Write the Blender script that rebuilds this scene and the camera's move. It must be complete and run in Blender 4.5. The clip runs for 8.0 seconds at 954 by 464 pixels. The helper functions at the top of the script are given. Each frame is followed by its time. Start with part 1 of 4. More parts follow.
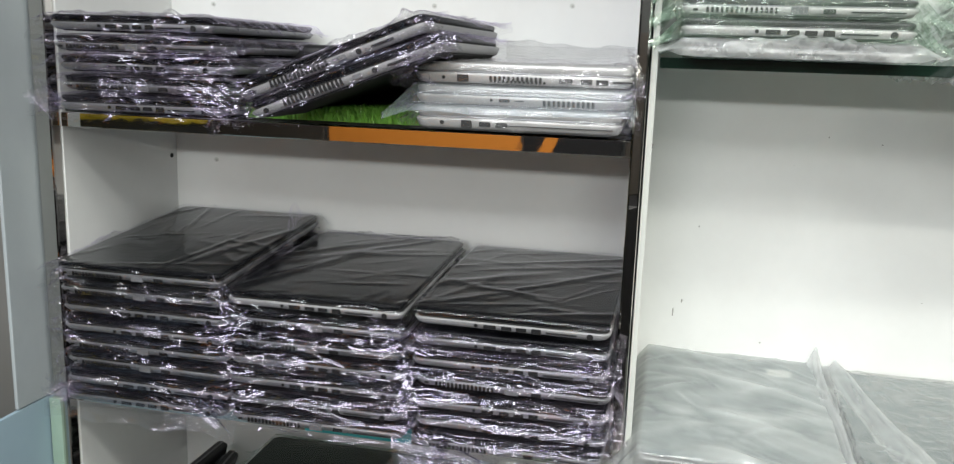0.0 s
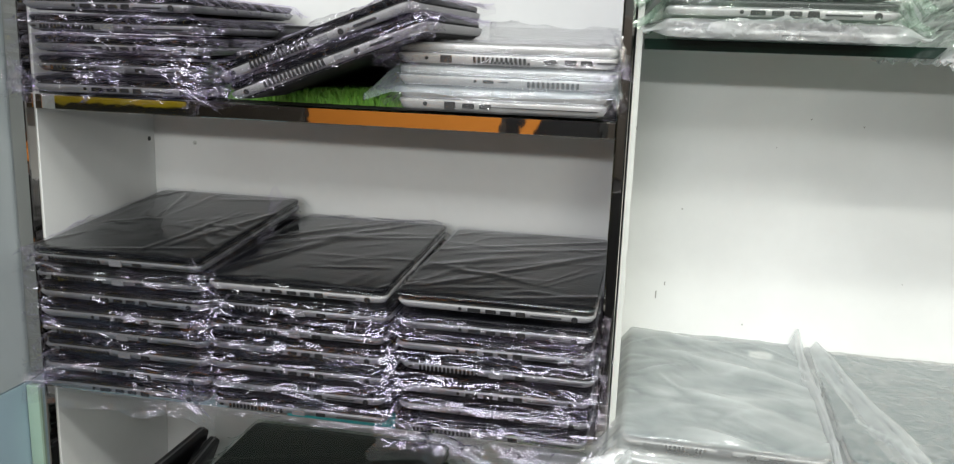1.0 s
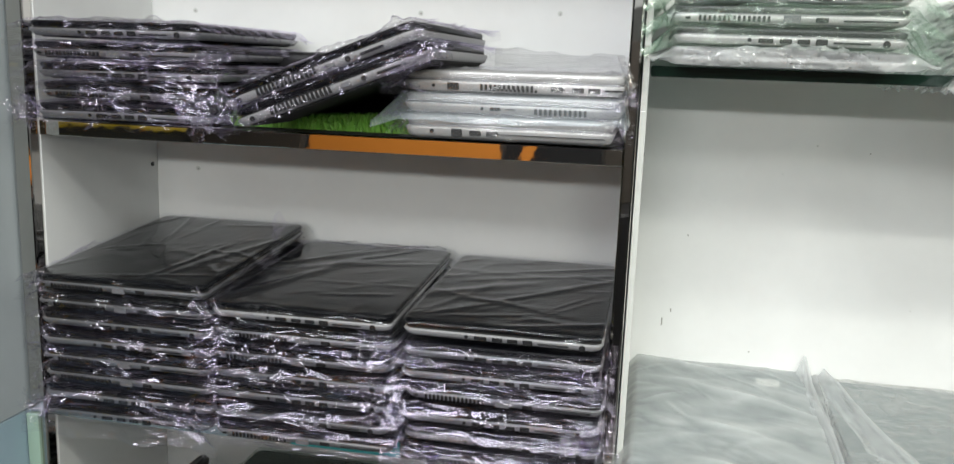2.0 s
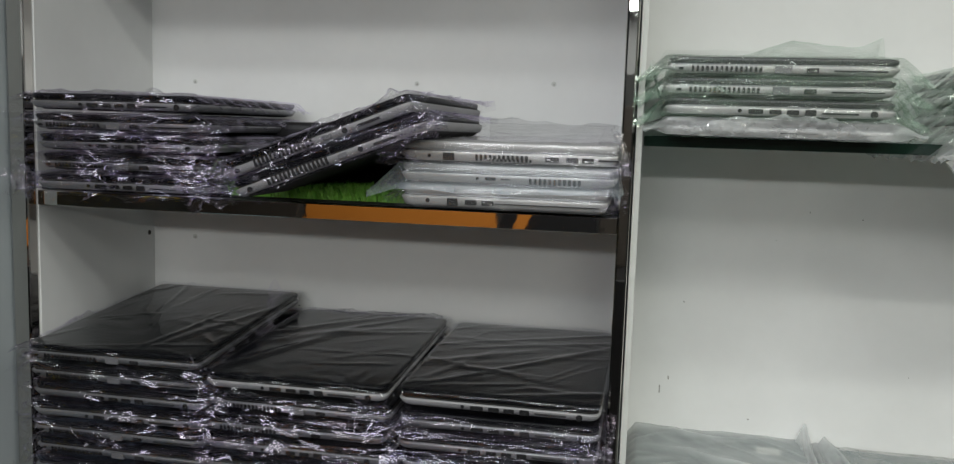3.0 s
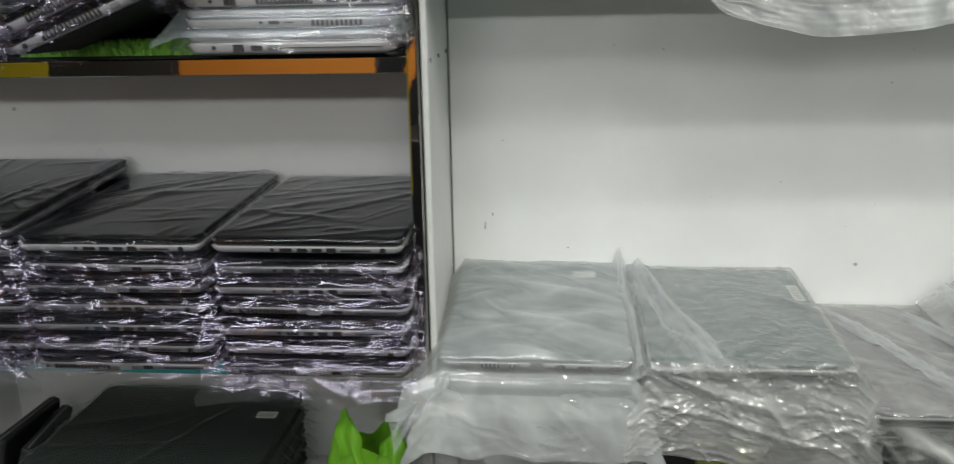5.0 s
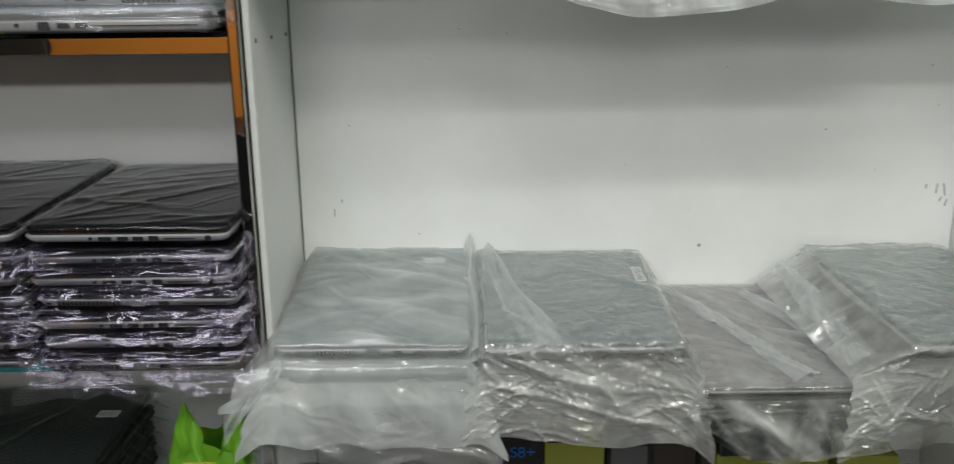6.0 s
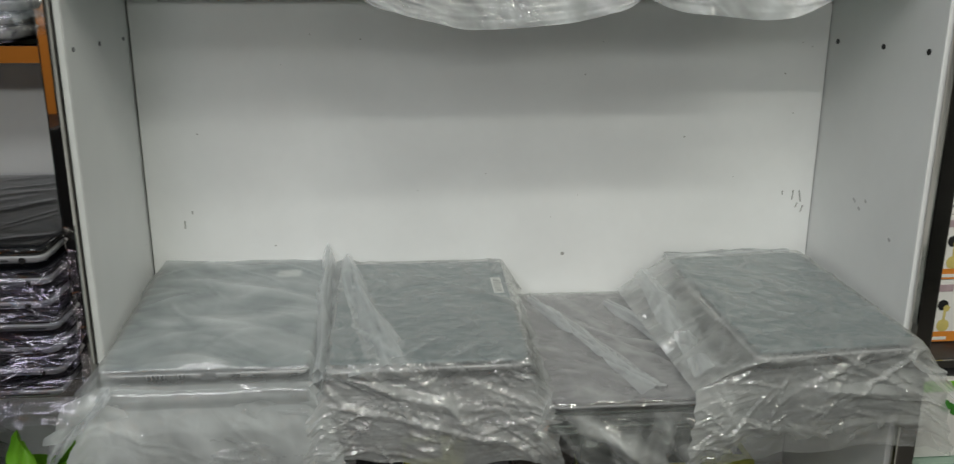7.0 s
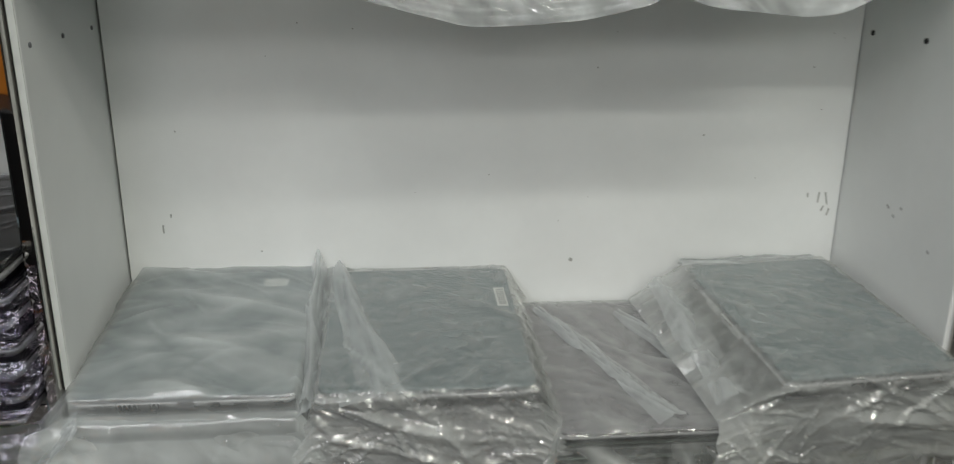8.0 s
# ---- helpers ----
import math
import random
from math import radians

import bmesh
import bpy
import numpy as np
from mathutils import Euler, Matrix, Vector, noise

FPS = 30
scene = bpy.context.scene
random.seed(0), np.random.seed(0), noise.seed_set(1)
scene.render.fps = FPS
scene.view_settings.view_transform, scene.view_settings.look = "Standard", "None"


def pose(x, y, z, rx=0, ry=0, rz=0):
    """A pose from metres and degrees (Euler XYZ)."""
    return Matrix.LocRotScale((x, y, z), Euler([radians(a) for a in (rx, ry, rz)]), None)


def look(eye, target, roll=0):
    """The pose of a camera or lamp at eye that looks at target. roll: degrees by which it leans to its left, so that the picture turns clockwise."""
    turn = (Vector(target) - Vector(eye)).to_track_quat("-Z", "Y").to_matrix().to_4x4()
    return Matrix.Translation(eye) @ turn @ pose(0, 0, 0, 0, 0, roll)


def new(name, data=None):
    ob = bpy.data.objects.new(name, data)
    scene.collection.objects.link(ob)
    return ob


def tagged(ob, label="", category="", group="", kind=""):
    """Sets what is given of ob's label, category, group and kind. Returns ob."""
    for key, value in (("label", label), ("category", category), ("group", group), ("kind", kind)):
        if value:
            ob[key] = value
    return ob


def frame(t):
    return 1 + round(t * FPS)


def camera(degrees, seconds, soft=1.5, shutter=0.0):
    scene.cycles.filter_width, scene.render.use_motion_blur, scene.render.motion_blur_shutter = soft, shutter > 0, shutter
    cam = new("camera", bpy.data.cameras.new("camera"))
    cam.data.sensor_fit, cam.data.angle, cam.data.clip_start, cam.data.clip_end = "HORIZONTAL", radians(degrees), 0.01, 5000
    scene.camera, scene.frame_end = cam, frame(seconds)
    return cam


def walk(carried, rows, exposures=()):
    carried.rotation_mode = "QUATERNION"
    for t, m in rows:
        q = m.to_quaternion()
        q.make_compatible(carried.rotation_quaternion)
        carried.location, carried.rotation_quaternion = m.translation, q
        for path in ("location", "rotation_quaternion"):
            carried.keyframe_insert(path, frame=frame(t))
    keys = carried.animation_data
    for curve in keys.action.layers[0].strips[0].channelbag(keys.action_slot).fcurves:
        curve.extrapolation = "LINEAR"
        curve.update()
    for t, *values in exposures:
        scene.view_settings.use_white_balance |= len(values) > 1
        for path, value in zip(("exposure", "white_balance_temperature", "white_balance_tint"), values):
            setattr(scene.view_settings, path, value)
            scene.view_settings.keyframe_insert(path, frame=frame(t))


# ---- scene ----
cam = camera(57.9, 8.0, soft=1.2, shutter=0.4)
PATH = [
    (0, (0.03, 0.046, 1.479), (-0.399, 1.96, 1.089), 1.9),
    (0.5, (0.024, 0.054, 1.471), (-0.375, 1.971, 1.064), 2.0),
    (1, (0.023, 0.052, 1.474), (-0.357, 1.97, 1.052), 2.0),
    (2.3, (0.006, 0.062, 1.485), (-0.375, 2.0, 1.172), 2.1),
    (2.5, (0.004, 0.064, 1.489), (-0.376, 2.01, 1.23), 1.9),
    (3, (0.012, 0.056, 1.487), (-0.369, 2.006, 1.259), 1.8),
    (3.5, (0.044, 0.046, 1.473), (-0.32, 1.987, 1.161), 0.9),
    (4, (0.075, 0.034, 1.462), (-0.252, 1.956, 1.016), 0.4),
    (4.2, (0.082, 0.027, 1.464), (-0.216, 1.946, 0.988), 0.0),
    (5.5, (0.246, 0.044, 1.433), (0.133, 1.974, 0.919), -1.1),
    (6, (0.287, 0.051, 1.426), (0.287, 1.982, 0.905), -0.6),
    (6.5, (0.342, 0.067, 1.44), (0.445, 1.99, 0.901), -0.5),
    (7, (0.401, 0.087, 1.452), (0.566, 2.003, 0.904), 0.1),
    (7.5, (0.428, 0.112, 1.463), (0.622, 2.016, 0.882), 0.2),
    (8, (0.402, 0.202, 1.475), (0.574, 2.098, 0.86), 0.4),
]
EXPOSURES = [(0.0, 0.06), (1.0, 0.06), (2.5, -0.20), (3.0, -0.76), (3.5, -0.75), (4.0, -0.34), (5.5, -0.66), (6.0, -0.72), (6.5, -0.91), (7.0, -0.96), (8.0, -0.96)]
walk(cam, [(t, look(eye, target, roll)) for t, eye, target, roll in PATH], EXPOSURES)

# ---- light ----
world = bpy.data.worlds.new("world")
scene.world = world
world.use_nodes = True
world.node_tree.nodes["Background"].inputs[0].default_value = (0.7, 0.8, 1.0, 1)
world.node_tree.nodes["Background"].inputs[1].default_value = 0.05
COOL, VIOLET = (0.99, 1.0, 0.90), (0.945, 0.965, 0.975)
LAMPS = [  # place, length, width, watts, colour: tubes inferred under the shop's ceiling, then added fill
    ((-0.45, -0.15, 2.42), 1.4, 0.4, 22.0, VIOLET),
    ((1.10, -0.12, 2.42), 1.2, 0.08, 23.5, COOL),
    ((-0.45, 0.30, 2.42), 1.2, 0.12, 7.5, VIOLET),
    ((1.10, 0.30, 2.42), 1.2, 0.06, 12.0, COOL),
    # these four are made-up fill, added to brighten the backs under the shelves
    ((-0.7, -1.0, 2.42), 1.5, 0.6, 30.0, VIOLET),
    ((1.1, -1.1, 2.42), 1.2, 0.4, 18.0, COOL),
    # farthest fill, for low-angled light below the shelf fronts
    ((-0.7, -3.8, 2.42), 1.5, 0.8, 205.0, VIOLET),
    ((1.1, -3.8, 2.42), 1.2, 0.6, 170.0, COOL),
]
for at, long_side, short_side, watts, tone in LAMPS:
    lamp = bpy.data.lights.new("tube_and_fill_light", "AREA")
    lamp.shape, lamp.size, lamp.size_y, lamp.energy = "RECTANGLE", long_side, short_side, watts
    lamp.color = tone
    new("tube_and_fill_light", lamp).matrix_world = pose(*at)

# ---- materials ----


def shader(name, colour, rough=0.5, metal=0.0, grain=0.06, scale=40.0, bump=0.0, bump_scale=200.0, stain=0.0, stain_scale=4.0, spread=0.0, specular=0.5):
    """A principled material whose colour and gloss wander at two scales, with fine relief."""
    m = bpy.data.materials.new(name)
    m.use_nodes = True
    n, l = m.node_tree.nodes, m.node_tree.links
    b = n["Principled BSDF"]
    where = n.new("ShaderNodeTexCoord")
    fine, broad = n.new("ShaderNodeTexNoise"), n.new("ShaderNodeTexNoise")
    fine.inputs["Scale"].default_value, fine.inputs["Detail"].default_value = scale, 6
    broad.inputs["Scale"].default_value, broad.inputs["Detail"].default_value = stain_scale, 4
    for t in (fine, broad):
        l.new(where.outputs["Object"], t.inputs["Vector"])
    mix = n.new("ShaderNodeMath")
    mix.operation = "MULTIPLY_ADD"
    l.new(fine.outputs["Fac"], mix.inputs[0])
    mix.inputs[1].default_value, mix.inputs[2].default_value = 2 * grain, 1 - grain
    mix2 = n.new("ShaderNodeMath")
    mix2.operation = "MULTIPLY_ADD"
    l.new(broad.outputs["Fac"], mix2.inputs[0])
    mix2.inputs[1].default_value, mix2.inputs[2].default_value = 2 * stain, 1 - stain
    both = n.new("ShaderNodeMath")
    both.operation = "MULTIPLY"
    l.new(mix.outputs[0], both.inputs[0])
    l.new(mix2.outputs[0], both.inputs[1])
    last = both
    if spread:
        info, vary = n.new("ShaderNodeObjectInfo"), n.new("ShaderNodeMath")
        vary.operation = "MULTIPLY_ADD"
        l.new(info.outputs["Random"], vary.inputs[0])
        vary.inputs[1].default_value, vary.inputs[2].default_value = 2 * spread, 1 - spread
        last = n.new("ShaderNodeMath")
        last.operation = "MULTIPLY"
        l.new(both.outputs[0], last.inputs[0])
        l.new(vary.outputs[0], last.inputs[1])
    tint = n.new("ShaderNodeVectorMath")
    tint.operation = "SCALE"
    tint.inputs[0].default_value = colour
    l.new(last.outputs[0], tint.inputs["Scale"])
    l.new(tint.outputs[0], b.inputs["Base Color"])
    gloss = n.new("ShaderNodeMath")
    gloss.operation = "MULTIPLY_ADD"
    l.new(fine.outputs["Fac"], gloss.inputs[0])
    gloss.inputs[1].default_value, gloss.inputs[2].default_value = rough * 0.4, rough * 0.8
    l.new(gloss.outputs[0], b.inputs["Roughness"])
    b.inputs["Metallic"].default_value = metal
    b.inputs["Specular IOR Level"].default_value = specular
    if bump:
        relief, bn = n.new("ShaderNodeBump"), n.new("ShaderNodeTexNoise")
        bn.inputs["Scale"].default_value, bn.inputs["Detail"].default_value = bump_scale, 3
        l.new(where.outputs["Object"], bn.inputs["Vector"])
        relief.inputs["Strength"].default_value, relief.inputs["Distance"].default_value = bump, 0.002
        l.new(bn.outputs["Fac"], relief.inputs["Height"])
        l.new(relief.outputs[0], b.inputs["Normal"])
    return m


def film(name, milk, tint, rough, ior, crinkle, scale, body=(0.8, 0.83, 0.84), patchy=0.5, wisps=0.3, sheen=0.0, grazing=1.0):
    """Plastic film: see-through, with milkiness, creases in relief and a Fresnel gloss."""
    m = bpy.data.materials.new(name)
    m.use_nodes = True
    n, l = m.node_tree.nodes, m.node_tree.links
    n.remove(n["Principled BSDF"])
    out = n["Material Output"]
    where, info = n.new("ShaderNodeTexCoord"), n.new("ShaderNodeObjectInfo")
    shift = n.new("ShaderNodeVectorMath")
    shift.operation = "MULTIPLY_ADD"
    l.new(info.outputs["Random"], shift.inputs[0])
    shift.inputs[1].default_value = (7.0, 5.0, 3.0)
    l.new(where.outputs["Object"], shift.inputs[2])
    warp = n.new("ShaderNodeTexNoise")
    warp.inputs["Scale"].default_value = scale * 0.35
    l.new(shift.outputs[0], warp.inputs["Vector"])
    bend = n.new("ShaderNodeVectorMath")
    bend.operation = "MULTIPLY_ADD"
    l.new(warp.outputs["Color"], bend.inputs[0])
    bend.inputs[1].default_value = (0.03, 0.03, 0.03)
    l.new(shift.outputs[0], bend.inputs[2])
    cells = n.new("ShaderNodeTexVoronoi")
    cells.feature = "F2"
    cells.inputs["Scale"].default_value = scale
    l.new(bend.outputs[0], cells.inputs["Vector"])
    wave = n.new("ShaderNodeTexNoise")
    wave.inputs["Scale"].default_value, wave.inputs["Detail"].default_value = scale * 0.5, 2
    l.new(bend.outputs[0], wave.inputs["Vector"])
    add = n.new("ShaderNodeMath")
    l.new(cells.outputs["Distance"], add.inputs[0])
    l.new(wave.outputs["Fac"], add.inputs[1])
    relief = n.new("ShaderNodeBump")
    relief.inputs["Strength"].default_value, relief.inputs["Distance"].default_value = crinkle, 0.01
    l.new(add.outputs[0], relief.inputs["Height"])
    clear, gloss, white, thin = (n.new("ShaderNodeBsdf" + k) for k in ("Transparent", "Glossy", "Diffuse", "Translucent"))
    clear.inputs[0].default_value = (0.98, 0.98, 0.98, 1)
    gloss.inputs["Color"].default_value, gloss.inputs["Roughness"].default_value = (*tint, 1), rough
    white.inputs["Color"].default_value = thin.inputs["Color"].default_value = (*body, 1)
    half, base, top = n.new("ShaderNodeMixShader"), n.new("ShaderNodeMixShader"), n.new("ShaderNodeMixShader")
    half.inputs[0].default_value = 0.45
    l.new(white.outputs[0], half.inputs[1])
    l.new(thin.outputs[0], half.inputs[2])
    fog = n.new("ShaderNodeMath")
    fog.operation = "MULTIPLY_ADD"
    l.new(wave.outputs["Fac"], fog.inputs[0])
    fog.inputs[1].default_value, fog.inputs[2].default_value = 2 * milk * patchy, milk * (1 - patchy)
    # white crease streaks are put into the film's opacity by this vertex attribute
    fold_white, amount = n.new("ShaderNodeAttribute"), n.new("ShaderNodeMath")
    fold_white.attribute_name = "fold_white"
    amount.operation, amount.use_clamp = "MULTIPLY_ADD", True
    l.new(fold_white.outputs["Fac"], amount.inputs[0])
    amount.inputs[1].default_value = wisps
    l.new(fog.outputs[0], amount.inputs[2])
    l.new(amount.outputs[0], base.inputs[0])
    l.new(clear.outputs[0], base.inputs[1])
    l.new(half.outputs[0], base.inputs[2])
    graze, power, fres = n.new("ShaderNodeLayerWeight"), n.new("ShaderNodeMath"), n.new("ShaderNodeMath")
    f0 = ((ior - 1) / (ior + 1)) ** 2
    power.operation, power.inputs[1].default_value = "POWER", 5.0
    fres.operation, fres.inputs[1].default_value, fres.inputs[2].default_value = "MULTIPLY_ADD", (1 - f0) * grazing, f0
    graze.inputs["Blend"].default_value = 0.5
    for node in (graze, gloss, white):
        l.new(relief.outputs[0], node.inputs["Normal"])
    l.new(graze.outputs["Facing"], power.inputs[0])
    l.new(power.outputs[0], fres.inputs[0])
    l.new(fres.outputs[0], top.inputs[0])
    l.new(base.outputs[0], top.inputs[1])
    veil, shine = n.new("ShaderNodeBsdfGlossy"), n.new("ShaderNodeMixShader")
    veil.inputs["Color"].default_value, veil.inputs["Roughness"].default_value = (*tint, 1), 0.34
    shine.inputs[0].default_value = sheen
    l.new(relief.outputs[0], veil.inputs["Normal"])
    l.new(gloss.outputs[0], shine.inputs[1])
    l.new(veil.outputs[0], shine.inputs[2])
    l.new(shine.outputs[0], top.inputs[2])
    l.new(top.outputs[0], out.inputs["Surface"])
    return m


WHITE = shader("white_laminate", (0.74, 0.75, 0.745), 0.45, grain=0.02, scale=60, stain=0.13, stain_scale=4.5, bump=0.03)
EDGE = shader("grey_edge_band", (0.55, 0.57, 0.55), 0.5, grain=0.1)
GREY_BOARD = shader("grey_board", (0.34, 0.38, 0.40), 0.5, grain=0.05, stain=0.12, bump=0.05)
BLUE_GLASS = shader("pale_blue_panel", (0.33, 0.45, 0.53), 0.25, grain=0.03)
GREEN_EDGE = shader("green_strip", (0.30, 0.42, 0.34), 0.3, grain=0.08)
CHROME = shader("chrome_trim", (0.58, 0.56, 0.53), 0.025, 1.0, grain=0.03, scale=15, bump=0.12, bump_scale=14)
CHROME_DARK = shader("scratched_chrome", (0.45, 0.43, 0.40), 0.12, 1.0, grain=0.1, scale=30)
BLACK_LID = shader("black_lid", (0.0035, 0.0038, 0.0052), 0.30, grain=0.2, scale=300, stain=0.2, stain_scale=6, bump=0.05, bump_scale=900, specular=0.12)
SATIN_DARK = shader("dark_grey_shell", (0.06, 0.06, 0.065), 0.35, 0.3, grain=0.1, scale=200, spread=0.25)
SILVER = shader("silver_shell", (0.50, 0.50, 0.505), 0.38, 0.35, grain=0.06, scale=120, spread=0.12)
GREY_SHELL = shader("grey_aluminium", (0.26, 0.265, 0.28), 0.4, 0.7, grain=0.06, scale=120, spread=0.2)
ALU_EDGE = shader("brushed_aluminium_edge", (0.30, 0.30, 0.31), 0.5, 0.3, grain=0.06, scale=150)
BLUE_LID = shader("blue_grey_lid", (0.12, 0.165, 0.18), 0.45, 0.3, grain=0.06, scale=150, spread=0.08)
MAUVE_LID = shader("mauve_grey_lid", (0.16, 0.145, 0.165), 0.45, 0.3, grain=0.06, scale=150)
HOLE = shader("port_black", (0.005, 0.005, 0.006), 0.5)
PORT_GREY = shader("port_grey", (0.13, 0.13, 0.14), 0.5)
RUBBER = shader("dark_gap", (0.006, 0.006, 0.006), 0.7)
PAPER = shader("paper_label", (0.72, 0.73, 0.70), 0.6, grain=0.04)
INK = shader("grey_print", (0.2, 0.2, 0.2), 0.6)
DARK_MARK = shader("scuff_grey", (0.34, 0.34, 0.32), 0.7, grain=0.4, scale=300)
GAP_GREY = shader("grey_backing", (0.28, 0.33, 0.29), 0.7, grain=0.2)
WALL = shader("wall_paint", (0.22, 0.22, 0.21), 0.7, grain=0.05, stain=0.08, bump=0.05)
SOUTH_WALL = shader("grey_green_paint", (0.045, 0.048, 0.048), 0.7, grain=0.05, stain=0.2, bump=0.05)
BROWN_WALL = shader("brown_panelling", (0.045, 0.038, 0.032), 0.5, grain=0.2, scale=20, stain=0.4, stain_scale=2)
DARK_WALL = shader("dark_cloth", (0.04, 0.045, 0.05), 0.8, grain=0.2)
FLOOR = shader("floor_tile", (0.11, 0.105, 0.10), 0.3, grain=0.12, stain=0.1)
CEIL = shader("ceiling_paint", (0.78, 0.78, 0.78), 0.8, grain=0.03)
TURF = shader("turf_green", (0.22, 0.50, 0.08), 0.35, grain=0.4, scale=120)
BACKING = shader("turf_backing", (0.012, 0.016, 0.010), 0.9)
ORANGE = shader("orange_print", (0.66, 0.23, 0.03), 0.5, grain=0.05)
YELLOW = shader("yellow_print", (0.7, 0.55, 0.03), 0.5, grain=0.05)
TEAL = shader("teal_plastic", (0.03, 0.36, 0.38), 0.4, grain=0.05)
LIME = shader("lime_bag", (0.20, 0.50, 0.03), 0.45, grain=0.12, scale=30, bump=0.3, bump_scale=40)
BAG_YELLOW = shader("bag_yellow", (0.75, 0.5, 0.03), 0.5)
BLACK_CARD = shader("black_card", (0.012, 0.012, 0.014), 0.45, grain=0.2)
OLIVE_CARD = shader("olive_card", (0.34, 0.36, 0.06), 0.5, grain=0.08)
WHITE_CARD = shader("white_card", (0.75, 0.74, 0.71), 0.5, grain=0.03)
BROWN_CARD = shader("brown_card", (0.05, 0.038, 0.032), 0.6, grain=0.15)
GREEN_CARD = shader("dark_green_card", (0.018, 0.028, 0.025), 0.35, grain=0.15)
BLUE_INK = shader("blue_print", (0.02, 0.16, 0.6), 0.5)
GOLD_INK = shader("gold_print", (0.60, 0.50, 0.16), 0.5, grain=0.2, scale=80)
RED_INK = shader("red_print", (0.45, 0.03, 0.02), 0.5)
GREEN_INK = shader("green_print", (0.05, 0.22, 0.03), 0.5, grain=0.5, scale=150)
PINK_INK = shader("muted_print", (0.40, 0.30, 0.32), 0.5, grain=0.5, scale=60)
# violet lamplight is put into this film's gloss colour; CLEAR_TOP leaves it out
CLEAR = film("clear_film", 0.0005, (0.86, 0.80, 1.0), 0.045, 1.72, 0.07, 70, wisps=0.0005, sheen=0.03, grazing=0.8)
CLEAR_TOP = film("clear_film_neutral", 0.0006, (0.95, 0.96, 1.0), 0.05, 1.5, 0.03, 30, wisps=0.003, sheen=0.05, grazing=1.0)
DULL_FILM = film("dull_film", 0.002, (0.85, 1.0, 0.92), 0.2, 1.3, 0.05, 40, wisps=0.004, sheen=0.5)
GREEN_BLACK = shader("green_black_lid", (0.010, 0.014, 0.012), 0.6, grain=0.2, scale=200, stain=0.2, stain_scale=6)
MILKY = film("milky_film", 0.27, (1.0, 1.0, 1.0), 0.06, 1.5, 0.16, 42, patchy=0.6, wisps=0.34, sheen=0.3)
GREEN_MILK = film("greenish_film", 0.03, (0.93, 1.0, 0.95), 0.06, 1.6, 0.14, 36, (0.56, 0.84, 0.64), patchy=0.5, wisps=0.15, sheen=0.1)
CRINKLE = film("crinkled_film", 0.28, (1.0, 1.0, 0.98), 0.05, 2.0, 0.30, 58, (0.84, 0.86, 0.85), patchy=0.6, wisps=0.30, sheen=0.15)
MILKY_DENSE = film("dense_milky_film", 0.43, (1.0, 1.0, 1.0), 0.05, 1.75, 0.20, 34, (0.80, 0.835, 0.83), patchy=0.5, wisps=0.26, sheen=0.25)
MILKY_BLUE = film("bluish_film", 0.26, (0.95, 0.97, 1.0), 0.12, 1.5, 0.1, 30, (0.62, 0.70, 0.76), 0.3, 0.15)
HAZE = film("hazy_film", 0.03, (0.98, 0.97, 1.0), 0.05, 1.5, 0.1, 50, wisps=0.08, sheen=0.2)

GLASS = bpy.data.materials.new("green_glass")
GLASS.use_nodes = True
gn, gl = GLASS.node_tree.nodes, GLASS.node_tree.links
gn.remove(gn["Principled BSDF"])
pane, shine, weigh, both = gn.new("ShaderNodeBsdfTransparent"), gn.new("ShaderNodeBsdfGlossy"), gn.new("ShaderNodeFresnel"), gn.new("ShaderNodeMixShader")
pane.inputs[0].default_value = (0.80, 0.95, 0.85, 1)
shine.inputs["Roughness"].default_value, weigh.inputs["IOR"].default_value = 0.02, 1.5
gl.new(weigh.outputs[0], both.inputs[0])
gl.new(pane.outputs[0], both.inputs[1])
gl.new(shine.outputs[0], both.inputs[2])
gl.new(both.outputs[0], gn["Material Output"].inputs["Surface"])
GLASS_EDGE = shader("dark_green_glass_edge", (0.004, 0.020, 0.013), 0.12, grain=0.1)

# ---- builders ----


def mesh_of(bm, name, material):
    me = bpy.data.meshes.new(name)
    bm.to_mesh(me)
    bm.free()
    me.materials.append(material)
    return me


def part(name, data, material, parent, label="", m=None):
    """Links a bmesh or a mesh as one object under a thing or a part."""
    me = mesh_of(data, name, material) if isinstance(data, bmesh.types.BMesh) else data
    ob = new(name, me)
    ob.parent = parent
    if m is not None:
        ob.matrix_basis = m
    return tagged(ob, label)


def thing(name, label, category, m=None, group="", kind=""):
    ob = new(name)
    ob.empty_display_size = 0.02
    ob.matrix_world = m if m is not None else Matrix()
    return tagged(ob, label, category, group, kind)


def solid(name, bm, material, label, category, kind="", group="", m=None):
    ob = new(name, mesh_of(bm, name, material))
    if m is not None:
        ob.matrix_world = m
    return tagged(ob, label, category, group, kind)


def box(x0, x1, y0, y1, z0, z1, bevel=0.0, steps=1):
    bm = bmesh.new()
    bmesh.ops.create_cube(bm, size=1)
    for v in bm.verts:
        v.co = Vector(((x0 + x1) / 2 + v.co.x * (x1 - x0), (y0 + y1) / 2 + v.co.y * (y1 - y0), (z0 + z1) / 2 + v.co.z * (z1 - z0)))
    if bevel:
        bmesh.ops.bevel(bm, geom=bm.edges[:], offset=bevel, segments=steps, affect="EDGES", profile=0.5)
    return bm


